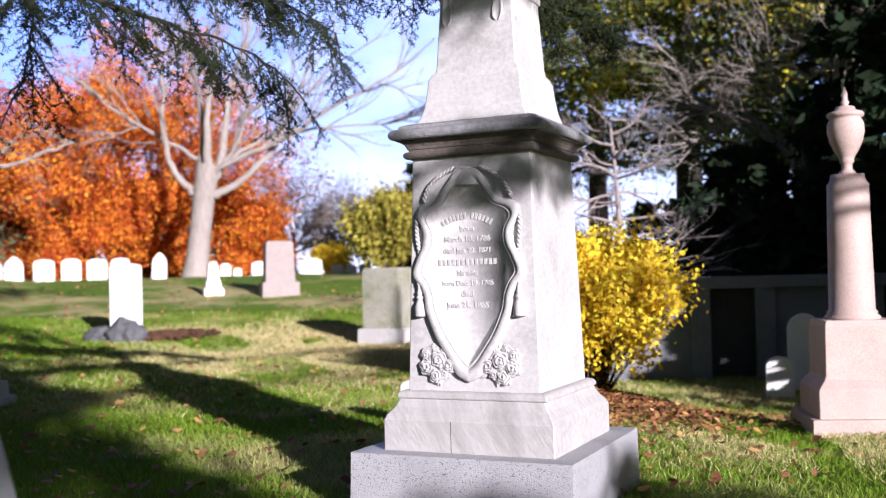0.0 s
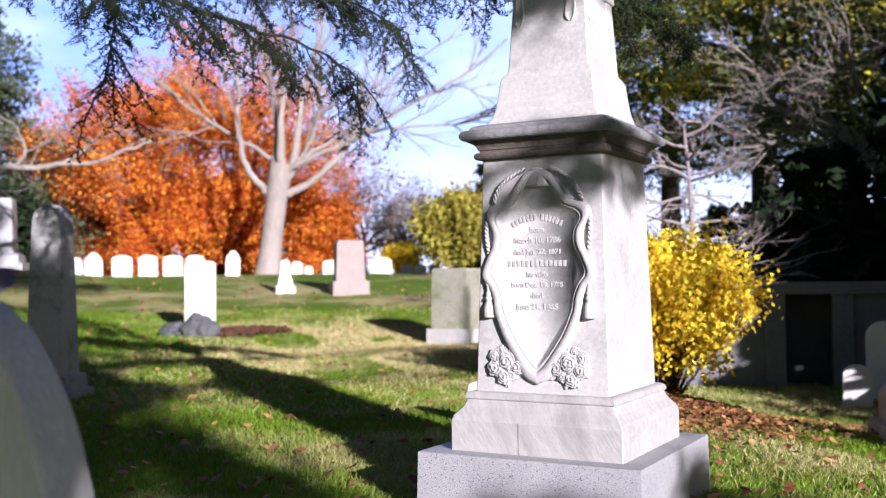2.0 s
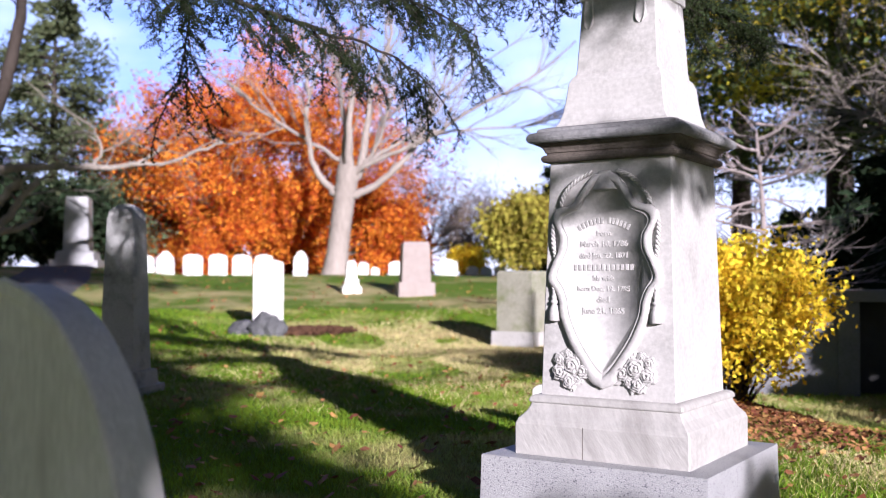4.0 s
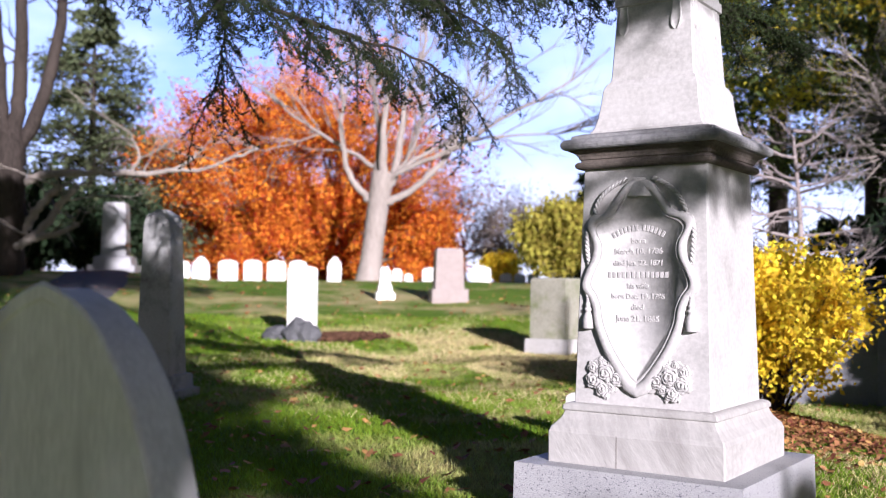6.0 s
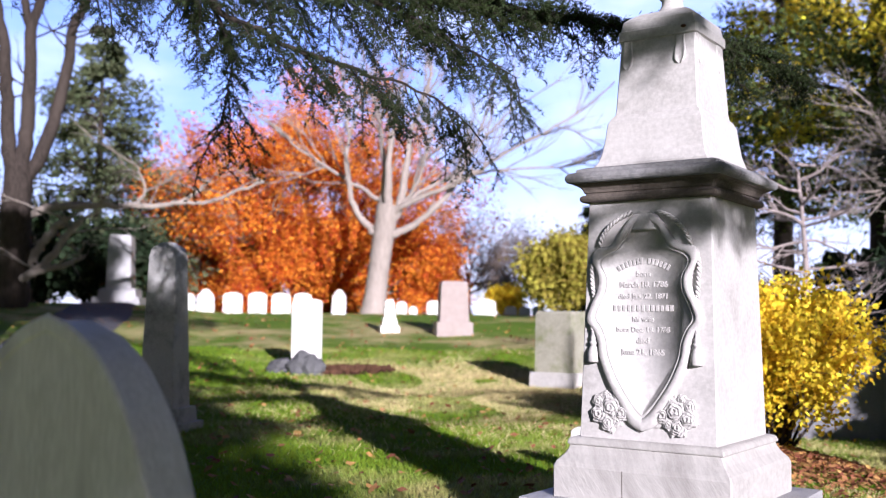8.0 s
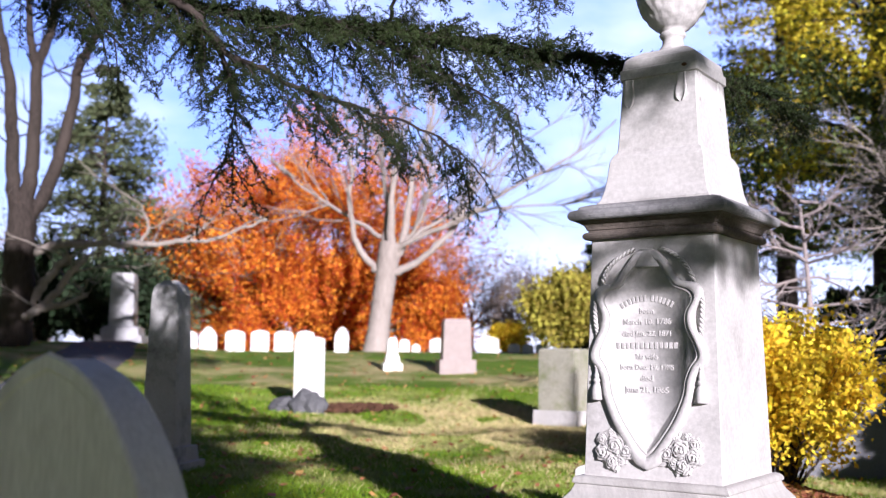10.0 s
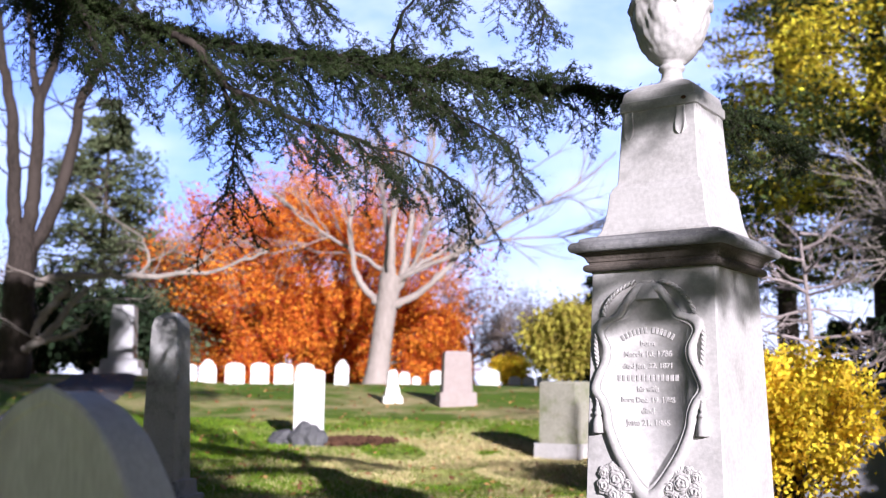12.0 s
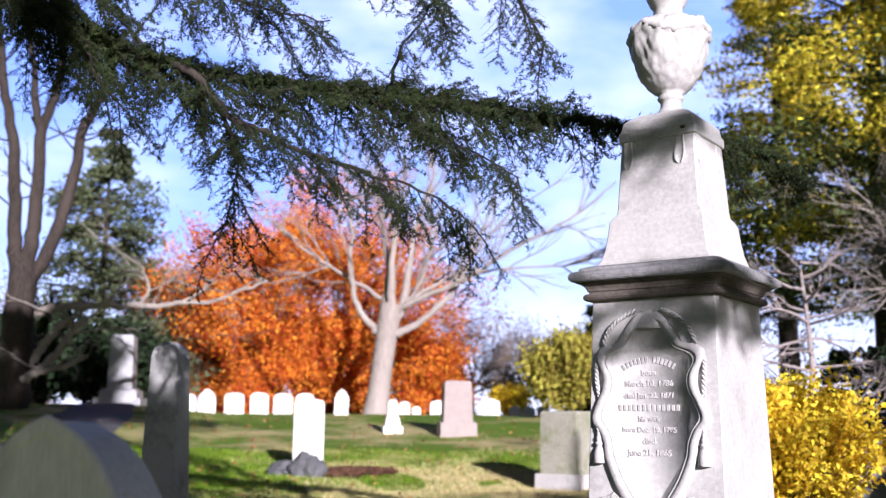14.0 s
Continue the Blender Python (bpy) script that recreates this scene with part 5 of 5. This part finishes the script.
def dapple_tree():
    """Slim tree with two flat open boughs whose shade flecks the pedestal."""
    rng = np.random.default_rng(62)
    th = thing("open_tree", pose(7.2, -0.93, -0.05), "open tree with long level boughs in the sun", "tree")
    h = np.linspace(0, 1, 8)
    V, F = tube_arrays([(np.stack([0.1 * h, 0 * h, 5.6 * h], 1), 0.15 * (1 - 0.7 * h))], 10)
    attach(new("trunk", fast_mesh("trunk", V, F, bark_dark, True)), th)
    along, across = np.array((-0.899, -0.438, 0.0)), np.array((0.438, -0.899, 0.0))
    for z, a0, a1, dens in ((4.0, 3.15, 6.05, 0.3), (3.92, 3.35, 4.4, 0.4), (4.75, 3.7, 5.95, 0.9), (4.62, 4.0, 5.95, 0.9), (3.76, 3.25, 4.35, 0.6)):
        lines = [limb(rng, (0.07, 0, z), along + (0, 0, 0.0), a1 + 0.15, 0.035, 0.006, 10, 0.0, 0.015)]
        stem, pts = lines[0][0], []
        for k in range(int(34 * (a1 - a0))):
            s = rng.uniform(a0, a1) / (a1 + 0.15) * 10
            q = stem[int(s)] + (stem[min(int(s) + 1, 10)] - stem[int(s)]) * (s - int(s))
            d = across * rng.choice((-1, 1)) + along * rng.uniform(0.2, 0.9) + (0, 0, rng.normal(0, 0.12))
            t = limb(rng, q, d, rng.uniform(0.15, 0.5), 0.006, 0.002, 4, -0.02, 0.1)
            lines.append(t)
            if rng.random() < dens:
                pts.append(needles_on(rng, t[0], 0.022, 4, 0.022))
        V, F = tube_arrays(lines, 5)
        lb = attach(new("limb", fast_mesh("limb", V, F, bark_dark, True)), th)
        V, F = leaf_arrays(rng, np.concatenate(pts), 0.02, 2.8)
        attach(new("foliage", fast_mesh("foliage", V, F, pine_leaf)), lb)["kind"] = "stuff"


dapple_tree()
conifer("tall_pine", 0, 0, "tall pine with a high crown that shades the drive", bark_dark, pine_leaf, 66, 17.0, 3.0, 9, 0.66, 24, 0.2, place=pose(4.4, -12.4, -0.1))


# ------------------------------------------------------------ grass and fallen leaves
def build_grass():
    rng = np.random.default_rng(9)
    n = 300000
    az = np.radians(rng.uniform(-33, 38, n))
    r = 3.6 + 17 * rng.random(n) ** 1.25
    x, y = r * np.sin(az), r * np.cos(az)
    mid = np.array(DRIVE)
    keep = np.abs(x - np.interp(y, mid[:, 1], mid[:, 0])) > 0.93
    x, y, r = x[keep], y[keep], r[keep]
    n = len(x)
    lump = np.array([noise.noise(Vector((a * 0.9, b * 0.9, 0))) for a, b in zip(x[::10], y[::10])]).repeat(10)[:n]
    hgt = (0.028 + 0.022 * rng.random(n)) * (1 + 0.35 * lump) * (1 + r * 0.02)
    ang = rng.uniform(0, math.tau, n)
    w = 0.0028 + 0.00022 * r
    dx, dy = np.cos(ang) * w, np.sin(ang) * w
    lx, ly = rng.normal(0, 0.6, n) * hgt, rng.normal(0, 0.6, n) * hgt
    z = ground_z(x, y) - 0.003
    V = np.stack([np.stack([x - dx, y - dy, z], 1), np.stack([x + dx, y + dy, z], 1), np.stack([x + lx, y + ly, z + hgt], 1)], 1).reshape(-1, 3)
    tagged(new("grass", fast_mesh("grass", V, np.arange(3 * n).reshape(-1, 3), grass_blade)), "short green and straw-coloured lawn grass", "grass", kind="stuff")


build_grass()


def dry_grass():
    """Straw-coloured dead blades that thicken into a bleached patch behind the pedestal."""
    rng = np.random.default_rng(29)
    n = 80000
    x, y = rng.normal(0.6, 1.7, n), rng.normal(14.2, 2.3, n)
    x[:14000], y[:14000] = rng.normal(3.0, 0.7, 14000), rng.normal(6.2, 0.8, 14000)
    r = np.hypot(x, y)
    patch = np.array([noise.noise(Vector((a * 0.8, b * 0.5, 3))) for a, b in zip(x, y)])
    keep = (patch > -0.12) & (r > 4)
    x, y, r = x[keep], y[keep], r[keep]
    n = len(x)
    hgt = (0.03 + 0.025 * rng.random(n)) * (1 + r * 0.02)
    ang = rng.uniform(0, math.tau, n)
    w = 0.0014 + 0.00036 * r
    dx, dy = np.cos(ang) * w, np.sin(ang) * w
    lx, ly = rng.normal(0, 0.8, n) * hgt, rng.normal(0, 0.8, n) * hgt
    z = ground_z(x, y) - 0.003
    V = np.stack([np.stack([x - dx, y - dy, z], 1), np.stack([x + dx, y + dy, z], 1), np.stack([x + lx, y + ly, z + hgt], 1)], 1).reshape(-1, 3)
    tagged(new("dry_grass", fast_mesh("dry_grass", V, np.arange(3 * n).reshape(-1, 3), straw_blade)), "bleached straw-coloured grass patch on the lawn", "grass", kind="stuff")


dry_grass()


def mulch_patch():
    """Loose dark mulch at the foot of the white headstone."""
    p = polar(-10.7, 17.1)
    rng = np.random.default_rng(4)
    n = 900
    a, r = rng.uniform(0, math.tau, n), rng.random(n) ** 0.7
    x, y = p.x + 0.35 + 0.95 * r * np.cos(a), p.y + 0.1 + 0.5 * r * np.sin(a)
    c = np.stack([x, y, ground_z(x, y) + 0.05 + 0.05 * (1 - r)], 1)
    V, F = leaf_arrays(rng, c, 0.07, 1.8, 0.5)
    tagged(new("mulch", fast_mesh("mulch", V, F, soil)), "dark brown mulch at the foot of a headstone", "mulch", kind="stuff")


mulch_patch()


def build_leaves():
    rng = np.random.default_rng(19)
    n = 9000
    az = rng.uniform(-28, 36, n)
    r = 4.2 + 26 * rng.random(n) ** 0.9
    bank = rng.random(n) < 0.55
    az = np.where(bank, rng.normal(17.5, 3.2, n), az)
    r = np.where(bank, rng.normal(8.7, 0.8, n), r)
    a = np.radians(az)
    x, y = r * np.sin(a), r * np.cos(a)
    c = np.stack([x, y, ground_z(x, y) + 0.022 + 0.015 * rng.random(n)], 1)
    s = np.where(bank, rng.uniform(0.012, 0.03, n), rng.uniform(0.018, 0.042, n))[:, None]
    t = rng.uniform(0, math.tau, n)
    u = np.stack([np.cos(t), np.sin(t), rng.normal(0, 0.3, n)], 1)
    v = np.stack([-np.sin(t), np.cos(t), rng.normal(0, 0.35, n)], 1)
    up = np.array([0, 0, 1.0])
    V = np.stack([c - u * s * 1.2, c - u * s * 0.3 + v * s * 0.75 + up * s * 0.3, c + u * s * 0.5 + v * s * 0.6, c + u * s * 1.2 + up * s * 0.35, c + u * s * 0.4 - v * s * 0.7 + up * s * 0.25, c - u * s * 0.4 - v * s * 0.65], 1).reshape(-1, 3)
    tagged(new("fallen_leaves", fast_mesh("fallen_leaves", V, np.arange(6 * n).reshape(-1, 6), fallen_leaf)), "brown and orange fallen leaves on the lawn", "leaves", kind="stuff")


build_leaves()
